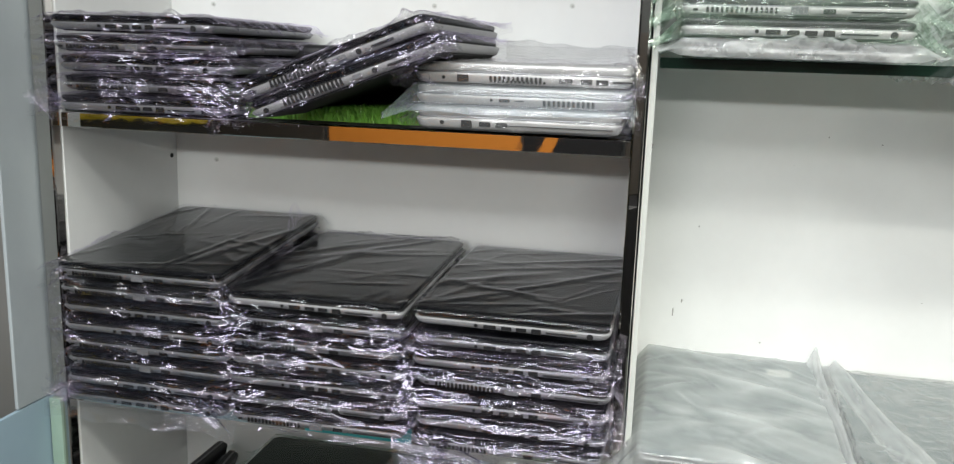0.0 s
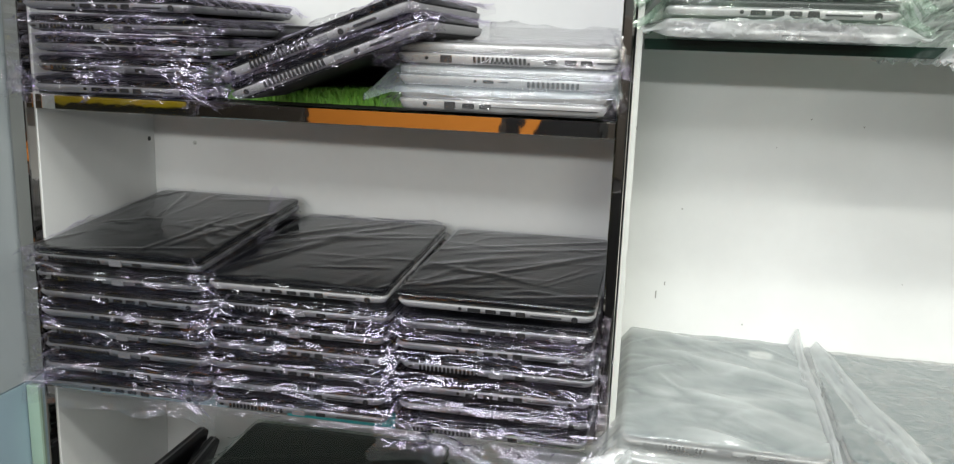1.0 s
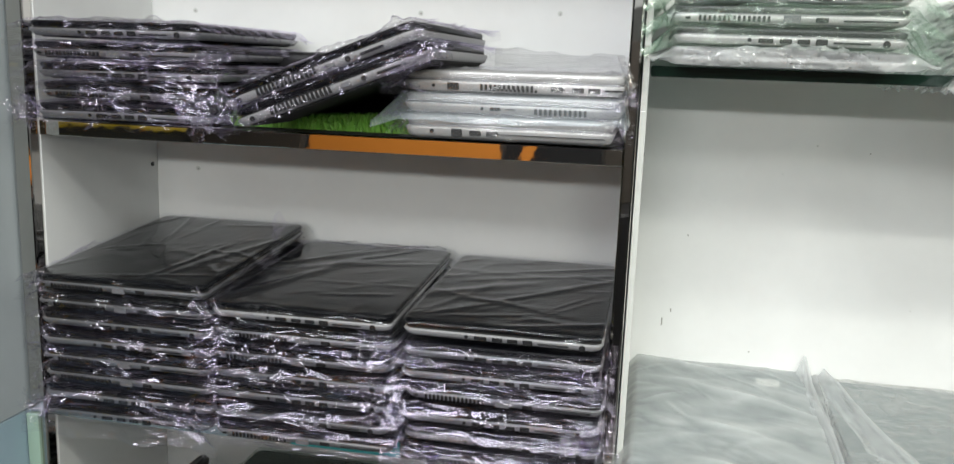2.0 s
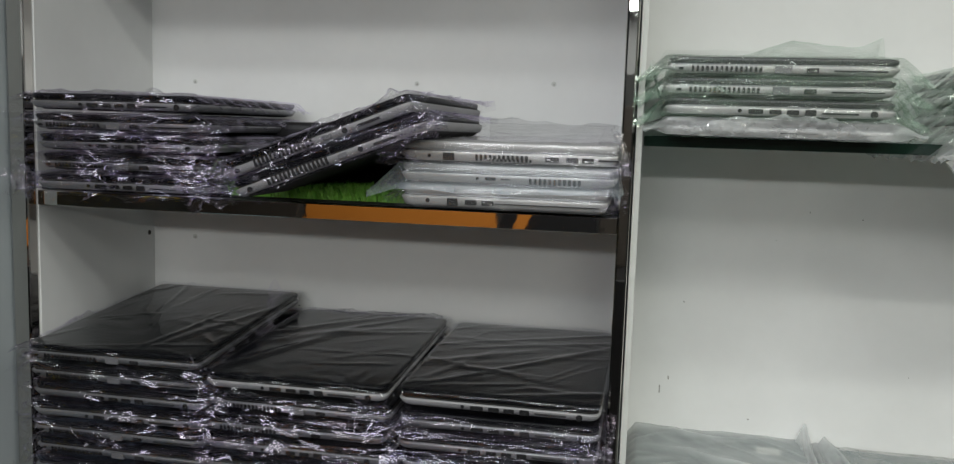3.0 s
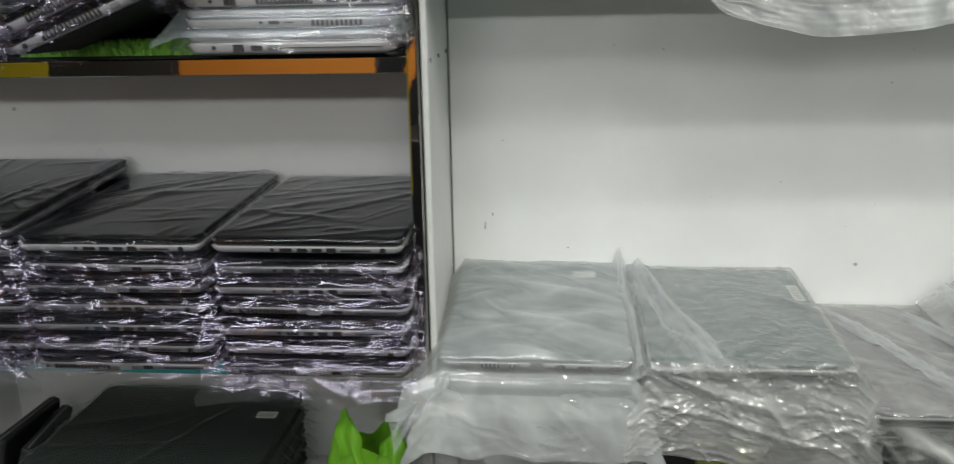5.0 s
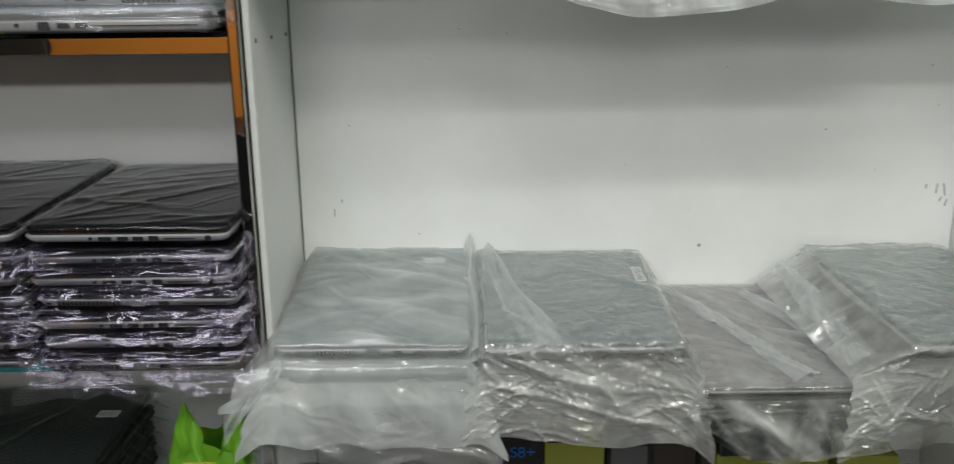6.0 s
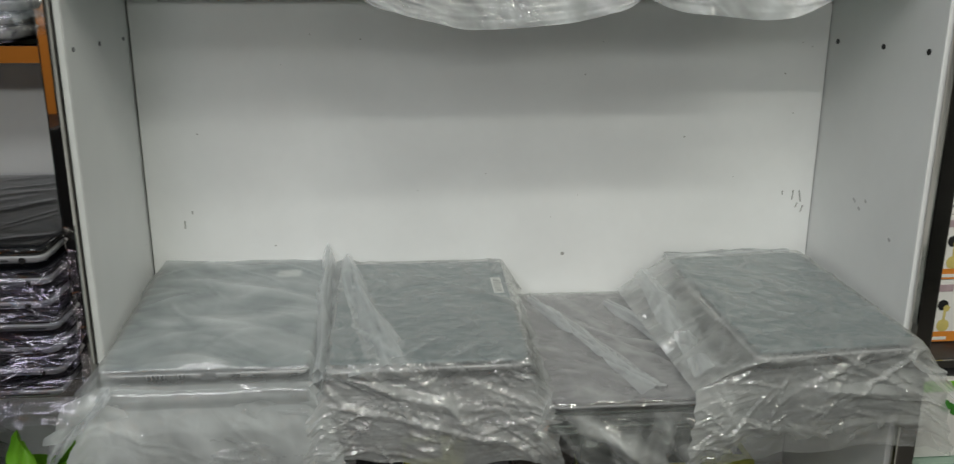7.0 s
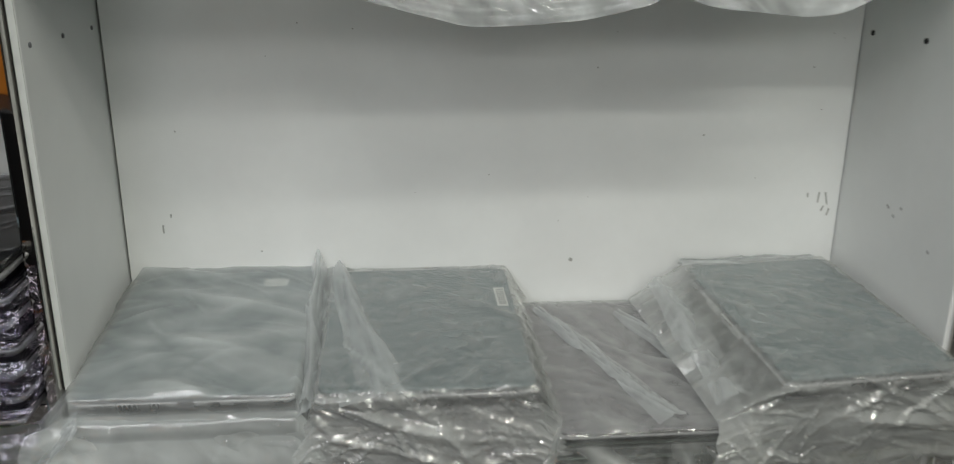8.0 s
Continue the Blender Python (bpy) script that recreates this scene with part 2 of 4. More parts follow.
def disc(x, y, z, r, depth, axis="y", seg=14):
    bm = bmesh.new()
    turn = {"x": pose(0, 0, 0, 0, 90, 0), "y": pose(0, 0, 0, 90, 0, 0), "z": Matrix()}[axis]
    bmesh.ops.create_cone(bm, cap_ends=True, segments=seg, radius1=r, radius2=r, depth=depth, matrix=Matrix.Translation((x, y, z)) @ turn)
    return bm


def slab(w, d, z0, z1, r, inset=0.0, edge=0.002, y0=0.0):
    """A rounded plate, its front face at y0 and its middle at x 0, with softened rims."""
    bm = bmesh.new()
    ring = []
    for cx, cy, a0 in ((w / 2 - r, y0 + r, -90), (w / 2 - r, y0 + d - r, 0), (-w / 2 + r, y0 + d - r, 90), (-w / 2 + r, y0 + r, 180)):
        for k in range(6):
            a = radians(a0 + 18 * k)
            ring.append((cx + r * math.cos(a), cy + r * math.sin(a)))
    levels = [(z0, inset + edge), (z0 + edge, inset), (z1 - edge, 0.0), (z1 - edge * 0.3, edge * 0.35), (z1, edge)]
    rows = []
    for z, s in levels:
        rows.append([bm.verts.new((x * (1 - 2 * s / w), y0 + d / 2 + (y - y0 - d / 2) * (1 - 2 * s / d), z)) for x, y in ring])
    n = len(ring)
    for a, b in zip(rows, rows[1:]):
        for i in range(n):
            bm.faces.new((a[i], a[(i + 1) % n], b[(i + 1) % n], b[i]))
    bm.faces.new(rows[0][::-1])
    bm.faces.new(rows[-1])
    for f in bm.faces:
        f.smooth = len(f.verts) == 4
    return bm


def creases(rng, P, count, wide, long_side, tall, flow=None):
    """Heights of film at the flat places P (N x 2): straight pinched folds, each of limited length, laid over one another."""
    lo, hi = P.min(0), P.max(0)
    out = np.zeros(len(P))
    for _ in range(count):
        c = lo + (hi - lo) * rng.random(2)
        a = rng.random() * math.pi if flow is None else flow + rng.normal() * 0.45
        u, v = (P[:, 0] - c[0]) * math.cos(a) + (P[:, 1] - c[1]) * math.sin(a), -(P[:, 0] - c[0]) * math.sin(a) + (P[:, 1] - c[1]) * math.cos(a)
        w, s = wide * (0.4 + 1.2 * rng.random()), long_side * (0.4 + 1.2 * rng.random())
        out += tall * (0.3 + rng.random()) * np.clip(1 - np.abs(v) / w, 0, None) * np.clip(1 - (u / s) ** 2, 0, None) * rng.choice((1, 1, -0.5))
    return out


def crumpled(rng, P, broad, narrow, tall, ends=(), spread=1.0, slant=0.0):
    """Heights of tight film at the flat places P: a few broad lopsided folds, short sharp ones over them, and fans that run out of the ends."""
    lo, hi = P.min(0), P.max(0)
    out = np.zeros(len(P))
    runs = [(lo + (hi - lo) * rng.random(2), slant + rng.normal() * 0.28 * spread, rng.uniform(0.007, 0.017), rng.uniform(0.04, 0.14), tall * rng.uniform(0.5, 1.5)) for _ in range(broad)]
    runs += [(lo + (hi - lo) * rng.random(2), slant + rng.normal() * 0.55 * spread, rng.uniform(0.003, 0.007), rng.uniform(0.012, 0.05), tall * rng.uniform(0.15, 0.6)) for _ in range(narrow)]
    for ex, es, turn in ends:
        for _ in range(5):
            a = rng.uniform(-0.7, 0.7)
            far = rng.uniform(0.03, 0.09)
            runs.append((np.array((ex + turn * far * 0.7 * math.cos(a), es + far * 0.7 * math.sin(a) * turn)), a, rng.uniform(0.003, 0.006), far, tall * rng.uniform(0.3, 0.7)))
    for c, a, w, long_side, h in runs:
        dx, ds = P[:, 0] - c[0], P[:, 1] - c[1]
        u, v = dx * math.cos(a) + ds * math.sin(a), ds * math.cos(a) - dx * math.sin(a)
        skew = rng.uniform(0.25, 1.0)
        side = np.where(v > 0, v / w, -v / (w * skew))
        out += h * np.clip(1 - side, 0, None) * np.clip(1 - (u / long_side) ** 2, 0, None) * rng.choice((1, 1, 1, -0.4))
    return out


def sheet_mesh(name, X, Y, Z, material, flat=None, fold_white=None, seed_no=0):
    """A mesh of triangles from three equal grids of coordinates; flat: the cells left faceted; the grid after it
    whitens the film by vertex.
    """
    r, c = X.shape
    rng = np.random.default_rng(seed_no)
    verts = np.stack((X, Y, Z), -1).reshape(-1, 3)
    i = np.arange((r - 1) * c).reshape(r - 1, c)[:, :-1].ravel()
    turn = rng.random(len(i)) < 0.5
    one = np.where(turn[:, None], np.stack((i, i + c, i + 1), -1), np.stack((i, i + c, i + c + 1), -1))
    two = np.where(turn[:, None], np.stack((i + 1, i + c, i + c + 1), -1), np.stack((i, i + c + 1, i + 1), -1))
    faces = np.concatenate((one, two))
    me = bpy.data.meshes.new(name)
    me.from_pydata(verts.tolist(), [], faces.tolist())
    smooth = np.ones(len(faces), bool) if flat is None else ~np.concatenate((flat[:-1, :-1].ravel(), flat[:-1, :-1].ravel()))
    me.polygons.foreach_set("use_smooth", smooth)
    if fold_white is not None:
        me.attributes.new("fold_white", "FLOAT", "POINT").data.foreach_set("value", fold_white.ravel().astype(np.float32))
    me.materials.append(material)
    return me


def soft_line(rng, x, knots, lo, hi):
    """A smooth random line over x, between lo and hi."""
    k = np.linspace(x[0], x[-1], knots)
    raw = np.interp(x, k, lo + (hi - lo) * rng.random(knots))
    n = max(3, len(x) // knots)
    pad = np.pad(raw, n, mode="edge")
    ker = np.hanning(n + 2)[1:-1]
    return np.convolve(pad, ker / ker.sum(), "same")[n:-n]


def bag_mesh(seed, w, d, h, material, flap=0.012, side=0.018, loose=0.004, droop=0.0, flare=0.0, fold=0.0042, fine=0.0034, top_fold=0.0019, tail=0.0, front_count=20, lobe=0.0, crisp=0.0005, soft=False, top_count=13, lean=0.15, streak=0.045, thick=0.35, thin=None, mess=3.0, top_flow=None, ends=0.0, slant=0.0, slope=0.0):
    """A film bag drawn over a laptop: top, front, a hanging front flap and pinched or drooping sides.
    crisp: how finely crumpled its front is; soft: draped rather than faceted; thick, thin, ends: whitening put on flap,
    hem and sides."""
    rng = np.random.default_rng(seed)
    g = loose
    if soft:
        fine *= 1.08
    prof = [(d + 0.012, 0.35 * h + tail), (d + 0.004, h + 0.001 + tail * 0.8), (d * 0.93, h + 0.0025 + tail * 0.25), (d * 0.8, h + 0.002), (0.004, h + 0.002), (-0.002 - g * 0.5, h - 0.001), (-0.003 - g, 0.5 * h), (-0.003 - g * 0.8, 0.08 * h)]
    if flap > 0:
        prof += [(-0.006 - g * 1.3, -0.35 * flap), (-0.008 - g * 1.1, -flap)]
    prof = np.array(prof)
    seg = np.hypot(*np.diff(prof, axis=0).T)
    arc = np.concatenate(([0], np.cumsum(seg)))
    stops = []
    for k in range(len(seg)):
        step = fine * ((1.0 if soft else 1.5) if k < 4 else 0.66)
        stops += list(np.linspace(arc[k], arc[k + 1], max(2, int(seg[k] / step)) + 1)[:-1])
    s = np.array(stops + [arc[-1]])
    y, z = np.interp(s, arc, prof[:, 0]), np.interp(s, arc, prof[:, 1])
    ty, tz = np.gradient(y), np.gradient(z)
    ln = np.hypot(ty, tz) + 1e-9
    ny, nz = tz / ln, -ty / ln
    left, right = side if isinstance(side, tuple) else (side, side)
    half = w / 2 + max(left, right)
    x = np.linspace(-w / 2 - left, w / 2 + right, int((w + left + right) / fine) + 1)
    X, S = np.meshgrid(x, s)
    Y, Z = np.repeat(y[:, None], len(x), 1), np.repeat(z[:, None], len(x), 1)
    over = np.clip((np.abs(X) - w / 2 - 0.001) / np.where(X < 0, left, right), 0, 1)
    front = np.clip((S - arc[4]) / 0.012, 0, 1)
    low = np.clip((S - arc[7]) / max(arc[-1] - arc[7], 1e-4), 0, 1) if flap > 0 else np.zeros_like(S)
    P = np.stack((X.ravel(), S.ravel()), -1)
    if soft:
        bent = P + 0.013 * np.stack((np.sin(19 * P[:, 1] + seed) + 0.5 * np.sin(41 * P[:, 1] + 9 * P[:, 0]), np.sin(17 * P[:, 0] + 2 * seed) + 0.5 * np.sin(37 * P[:, 0] - 11 * P[:, 1])), -1)
        top = creases(rng, bent, top_count // 2, 0.026, 0.12, top_fold, top_flow) + creases(rng, bent, top_count, 0.010, 0.06, top_fold * 0.55, top_flow) + creases(rng, bent, top_count, 0.005, 0.05, top_fold * 0.35, top_flow)
    else:
        top = creases(rng, P, top_count, 0.012, 0.19, top_fold, top_flow) + creases(rng, P, top_count * 2, 0.006, 0.06, top_fold * 0.5, top_flow)
    top = top.reshape(X.shape) * (1 - front)
    band = (S > arc[4] - 0.015)
    Pf = P[band.ravel()]
    f = np.zeros(X.size)
    if soft:
        f[band.ravel()] = creases(rng, Pf, front_count, 0.020, 0.12, fold, math.pi * 0.36) + creases(rng, Pf, front_count * 3, 0.007, 0.08, fold * 0.5, math.pi * 0.25)
        f = f.reshape(X.shape) * (0.12 + 0.88 * np.clip(low * 3, 0, 1))
    else:
        mids, area = (arc[4] + arc[7]) / 2, max(1.0, (arc[-1] - arc[4]) / 0.055)
        f[band.ravel()] = crumpled(rng, Pf, max(2, int(front_count * 0.55 * area)), int(front_count * mess * 0.5 * area), fold * 1.9, ((-w / 2, mids, 1), (w / 2, mids, -1)) if front_count > 6 else (), 1.0 if mess < 5 else 1.3, slant)
        f = f.reshape(X.shape) * (0.15 + 0.85 * front)
    knots = np.arange(x[0] - 0.02, x[-1] + 0.03, streak)
    knots = knots + rng.normal(size=len(knots)) * streak * 0.25
    ribs = np.empty_like(X)
    slide = np.cumsum(rng.normal(size=len(s)) * streak * 0.3)
    for k in range(len(s)):
        ribs[k] = np.interp(x + slide[k], knots, rng.normal(size=len(knots)))
    calm = np.clip(soft_line(rng, x, 8, -0.45, 1.45) + (0.5 if mess > 5 else 0), 0.04, 1)[None, :]
    rough = np.clip(np.maximum(front, over * 1.2), 0, 1) * (calm if not soft else np.clip(low * 2, 0.1, 1))
    ridges = np.maximum((top + f * (0.10 + 0.90 * calm)), -0.001) + ribs * crisp * rough
    swell = np.interp(x, np.linspace(-half, half, 9), rng.random(9)) * g * 1.2
    Y = Y + ny[:, None] * ridges - swell[None, :] * front
    Z = Z + nz[:, None] * np.abs(ridges)
    if flap > 0:
        hem = soft_line(rng, x, 9, *((0.55, 1.25) if flap < 0.05 else (0.93, 1.05)))
        hem = hem * (1 + slope * x / half)
        if lobe:
            hem = hem * (1 - lobe + lobe * np.sqrt(np.clip(1 - (x / half) ** 2, 0, 1)))
        Z = np.where(low > 0, Z - low * flap * (hem[None, :] - 1), Z)
        wave = soft_line(rng, x, 15, -1.4, 1.4) * (1.0 if flap < 0.05 else 0.35)
        Y = Y - low * (0.10 * flap + 0.004) * wave[None, :] - low * flap * lean
        X = X * (1 + flare * low)
    mid = 0.45 * h
    keep = (1 - over) ** 1.6
    jag = np.interp(s, np.linspace(0, arc[-1], 41), rng.normal(size=41))[:, None]
    upper = low <= 0
    Z = np.where(upper, mid + (Z - mid) * keep - droop * over ** 1.3 + over * jag * 0.004, Z - droop * over * 0.5)
    Y = Y + np.where(upper, front * over * (0.3 * h), 0)
    X = X + np.sign(X) * over * jag * 0.003
    flat = np.zeros(X.shape, bool) if soft else (((front > 0.5) & (rng.random(X.shape) < (0.12 if mess < 5 else 0.45))) | ((over > 0.05) & (rng.random(X.shape) < 0.35)))
    # creases, flap and ends are painted whiter here, vertex by vertex
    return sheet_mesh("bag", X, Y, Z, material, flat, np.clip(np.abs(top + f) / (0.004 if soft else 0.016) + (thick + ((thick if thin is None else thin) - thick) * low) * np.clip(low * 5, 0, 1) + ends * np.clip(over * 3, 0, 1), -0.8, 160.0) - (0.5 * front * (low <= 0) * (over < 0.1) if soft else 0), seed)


PORTS = {}


def port_mesh(kind):
    """Shared meshes of the openings along a laptop's edge, in its face plane y 0."""
    if kind in PORTS:
        return PORTS[kind]
    name, tone = kind[0], HOLE
    if name == "vent":
        bm, step = bmesh.new(), kind[1] / kind[2]
        for k in range(kind[2]):
            x = (k - kind[2] / 2 + 0.5) * step
            b = box(x - step * 0.27, x + step * 0.27, -0.0006, 0.003, -kind[3] / 2, kind[3] / 2)
            tmp = bpy.data.meshes.new("tmp")
            b.to_mesh(tmp)
            b.free()
            bm.from_mesh(tmp)
            bpy.data.meshes.remove(tmp)
    elif name == "jack":
        bm = disc(0, 0, 0, kind[1], 0.0016)
    else:
        bm = box(-kind[1] / 2, kind[1] / 2, -0.0006, 0.003, -kind[2] / 2, kind[2] / 2, 0.0005)
        tone = PORT_GREY if name == "video" else HOLE
    PORTS[kind] = mesh_of(bm, name, tone)
    return PORTS[kind]


SIDES = {
    "vents": [(-0.44, 0.45, "lock_slot", ("lock_slot", 0.006, 0.003)), (-0.24, 0.45, "vent", ("vent", 0.083, 15, 0.0065)), (0.005, 0.45, "video_port", ("video", 0.019, 0.009)), (0.13, 0.45, "usb_port", ("usb", 0.0135, 0.0055)), (0.33, 0.4, "card_slot", ("slot", 0.058, 0.0016))],
    "ports": [(-0.17, 0.5, "audio_jack", ("jack", 0.0024)), (-0.10, 0.45, "display_port", ("usb", 0.0165, 0.0055)), (-0.015, 0.45, "usb_port", ("usb", 0.0135, 0.0055)), (0.06, 0.45, "usb_port", ("usb", 0.0135, 0.0055)), (0.135, 0.42, "network_port", ("net", 0.0125, 0.0075)), (0.26, 0.4, "card_slot", ("slot", 0.04, 0.0018)), (0.40, 0.42, "power_jack", ("jack", 0.0042))],
    "silver_a": [(-0.355, 0.45, "audio_jack", ("jack", 0.0022)), (-0.265, 0.42, "network_port", ("net", 0.0145, 0.009)), (-0.02, 0.5, "vent", ("vent", 0.068, 12, 0.0055)), (-0.01, 0.18, "vent", ("vent", 0.072, 14, 0.003)), (0.21, 0.45, "video_port", ("usb", 0.0165, 0.0065)), (0.30, 0.44, "usb_port", ("usb", 0.0145, 0.0065)), (0.37, 0.43, "usb_port", ("usb", 0.0145, 0.0065)), (0.46, 0.5, "card_slot", ("slot", 0.024, 0.0022))],
    "silver_b": [(-0.13, 0.5, "audio_jack", ("jack", 0.0019)), (-0.07, 0.5, "usb_port", ("usb", 0.0135, 0.004)), (0.0, 0.5, "card_slot", ("slot", 0.012, 0.0012)), (0.225, 0.45, "vent", ("vent", 0.066, 11, 0.0055)), (0.225, 0.17, "vent", ("vent", 0.066, 11, 0.0028))],
    "silver_c": [(-0.36, 0.5, "audio_jack", ("jack", 0.0027)), (-0.24, 0.42, "network_port", ("net", 0.0135, 0.0095)), (-0.15, 0.45, "usb_port", ("usb", 0.0145, 0.006)), (-0.07, 0.45, "usb_port", ("usb", 0.0145, 0.006)), (0.2, 0.42, "card_slot", ("slot", 0.135, 0.0009))],
    "tilted": [(-0.41, 0.4, "power_jack", ("jack", 0.0034)), (-0.16, 0.5, "vent", ("vent", 0.085, 15, 0.0085)), (0.07, 0.45, "video_port", ("video", 0.012, 0.006)), (0.16, 0.42, "audio_jack", ("jack", 0.0036)), (0.28, 0.42, "usb_port", ("slot", 0.03, 0.003))],
    "bare": [(0.1, 0.45, "card_slot", ("slot", 0.05, 0.0018))],
}
SHELLS = {}


def laptop(m, w=0.262, d=0.362, h=0.0235, side="vents", base=GREY_SHELL, lid=BLACK_LID, label="", group="", bag=None, wrap=CLEAR, sticker=None):
    """A closed laptop lying flat, seen from a short side: base, lid, gap, ports and its bag."""
    t = thing("laptop", label, "laptop", m, group)
    key = (round(w, 4), round(d, 4), round(h, 4), base.name, lid.name)
    under = GREY_SHELL if base is SILVER else RUBBER
    if key not in SHELLS:
        SHELLS[key] = (mesh_of(slab(w, d, 0.10 * h, 0.54 * h, 0.012, 0.0035, 0.0022), "base", base), mesh_of(slab(w - 0.002, d - 0.002, 0.60 * h, h, 0.013, 0.001, 0.0028, 0.001), "lid", lid), mesh_of(slab(w - 0.006, d - 0.006, 0.52 * h, 0.62 * h, 0.012, 0, 0.0005, 0.003), "gap", under), mesh_of(slab(w - 0.014, d - 0.014, 0.0005, 0.18 * h, 0.012, 0.004, 0.0012, 0.007), "bottom_cover", under))
    body = part("base", SHELLS[key][0], base, t)
    part("lid", SHELLS[key][1], lid, t)
    part("hinge_gap", SHELLS[key][2], RUBBER, t)
    part("bottom_cover", SHELLS[key][3], RUBBER, t, "dark bottom cover")
    for fx, fz, name, kind in SIDES[side]:
        if abs(fx) * w < w / 2 - 0.008:
            part(name, port_mesh(kind), HOLE, body, m=pose(fx * w, 0.0, (0.11 + 0.43 * (fz + 0.05)) * h))
    if sticker:
        st = part("sticker", box(sticker[0] - 0.017, sticker[0] + 0.017, sticker[1] - 0.011, sticker[1] + 0.011, h, h + 0.0006), PAPER, t, "white paper sticker with grey print")
        for k in range(7):
            part("print_bar", box(sticker[0] - 0.013 + k * 0.004, sticker[0] - 0.0115 + k * 0.004, sticker[1] - 0.007, sticker[1] + 0.006, h + 0.0005, h + 0.0009), INK, st)
    if bag:
        part("bag", bag_mesh(w=w, d=d, h=h, material=wrap, **bag), wrap, t, "clear crinkled plastic bag" if wrap in (CLEAR, CLEAR_TOP, HAZE, DULL_FILM, GREEN_MILK) else "milky translucent plastic bag")
    return t

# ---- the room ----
# unseen south end, drawn out to y -4.65 to take the added far lamps
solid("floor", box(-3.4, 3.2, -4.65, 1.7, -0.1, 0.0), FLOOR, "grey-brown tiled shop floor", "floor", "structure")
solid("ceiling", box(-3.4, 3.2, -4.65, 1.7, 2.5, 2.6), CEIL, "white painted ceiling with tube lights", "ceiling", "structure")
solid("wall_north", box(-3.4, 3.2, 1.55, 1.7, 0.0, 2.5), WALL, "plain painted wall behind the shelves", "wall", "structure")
solid("wall_south", box(-3.4, 3.2, -4.65, -4.5, 0.0, 2.5), SOUTH_WALL, "unseen plain painted wall set back for the added far lamps", "wall", "structure")
solid("wall_west", box(-3.4, -3.25, -4.5, 1.55, 0.0, 2.5), DARK_WALL, "dark wall at the shop's end", "wall", "structure")
solid("wall_east", box(3.05, 3.2, -4.5, 1.55, 0.0, 2.5), WALL, "plain painted wall at the shop's end", "wall", "structure")
# unseen, added: backs the panels and keeps far lamps off the lower shelves
solid("blocker_wall", box(-3.25, 3.05, -1.72, -1.6, 0.0, 1.76, 0.004), SOUTH_WALL, "low grey-green partition added to shade the lower shelves", "wall", "structure")
# panels across the aisle, unseen, set from colours reflected in the chrome
solid("banner", box(-1.59, -0.66, -1.60, -1.585, 0.92, 1.62, 0.004), ORANGE, "orange printed banner across the aisle", "banner")
solid("banner", box(-0.64, -0.2, -1.60, -1.585, 0.92, 1.62, 0.004), BLACK_CARD, "unseen black panel set from a dark reflection in the chrome", "banner")
solid("banner", box(-0.025, 0.025, -1.592, -1.58, -0.25, 0.25, 0.004), ORANGE, "narrow orange streamer across the aisle", "banner", m=pose(-0.50, 0, 1.17, 0, 20, 0))
# no yellow banner is known: two still panels added for a passing yellow reflection
solid("banner", box(-3.05, -2.22, -1.60, -1.585, 1.122, 1.45, 0.004), YELLOW, "yellow panel standing in for a passing yellow reflection", "banner")
solid("banner", box(-3.25, -3.235, -1.55, -0.95, 0.35, 1.45, 0.004), YELLOW, "yellow panel added for a yellow reflection in the chrome post", "banner")
# added so that chrome and film have something dark to reflect
solid("dark_panel", box(-2.19, -1.61, -1.60, -1.57, 0.92, 1.62, 0.006), BROWN_WALL, "unseen dark brown panel added to darken the chrome's reflections", "display case")
solid("dark_panel", box(-0.18, 2.2, -1.60, -1.57, 0.92, 1.62, 0.006), BROWN_WALL, "unseen dark brown panel added to darken the chrome's reflections", "display case")
solid("dark_block", box(-1.75, 2.2, -1.60, -1.20, 0.0, 0.92, 0.006), BLACK_CARD, "unseen black block added below the panels across the aisle", "counter")

# ---- shelf unit on the west ----
BACK_L, BACK_R, FRONT = 1.48, 1.456, 1.175
XL, XR = -0.867, -0.020
unit = thing("shelf_unit", "white laminate shelf unit with chrome-trimmed shelves", "shelf")
part("side_panel", box(XL - 0.02, XL, FRONT, BACK_L, 0.0, 2.2, 0.0008), WHITE, unit)
part("side_panel", box(XR, XR + 0.003, FRONT, BACK_L, 0.0, 2.2, 0.0008), WHITE, unit)
part("back_panel", box(XL - 0.02, XR + 0.011, BACK_L, BACK_L + 0.016, 0.0, 2.2), WHITE, unit)
for z0, z1, shallow in ((1.362, 1.384, 0), (0.926, 0.952, 0), (1.800, 1.822, 0), (0.60, 0.625, 0)):
    sh = part("shelf_board", box(XL + 0.001, XR - 0.001, FRONT + 0.002, BACK_L - 0.001, z0 + 0.001, z1 - 0.001), WHITE, unit)
    part("chrome_strip", box(XL + 0.001, XR - 0.001, FRONT - 0.003, FRONT + 0.001, z0, z1, 0.0012, 2), CHROME, sh, "polished chrome edge strip")
part("tape", box(-0.476, -0.31, FRONT - 0.0042, FRONT - 0.0033, 0.927, 0.951), TEAL, unit, "teal tape stuck to the edge strip")
part("post", box(XL - 0.029, XL - 0.001, FRONT - 0.022, FRONT - 0.001, 0.0, 2.2, 0.003, 2), CHROME, unit, "polished chrome corner post")
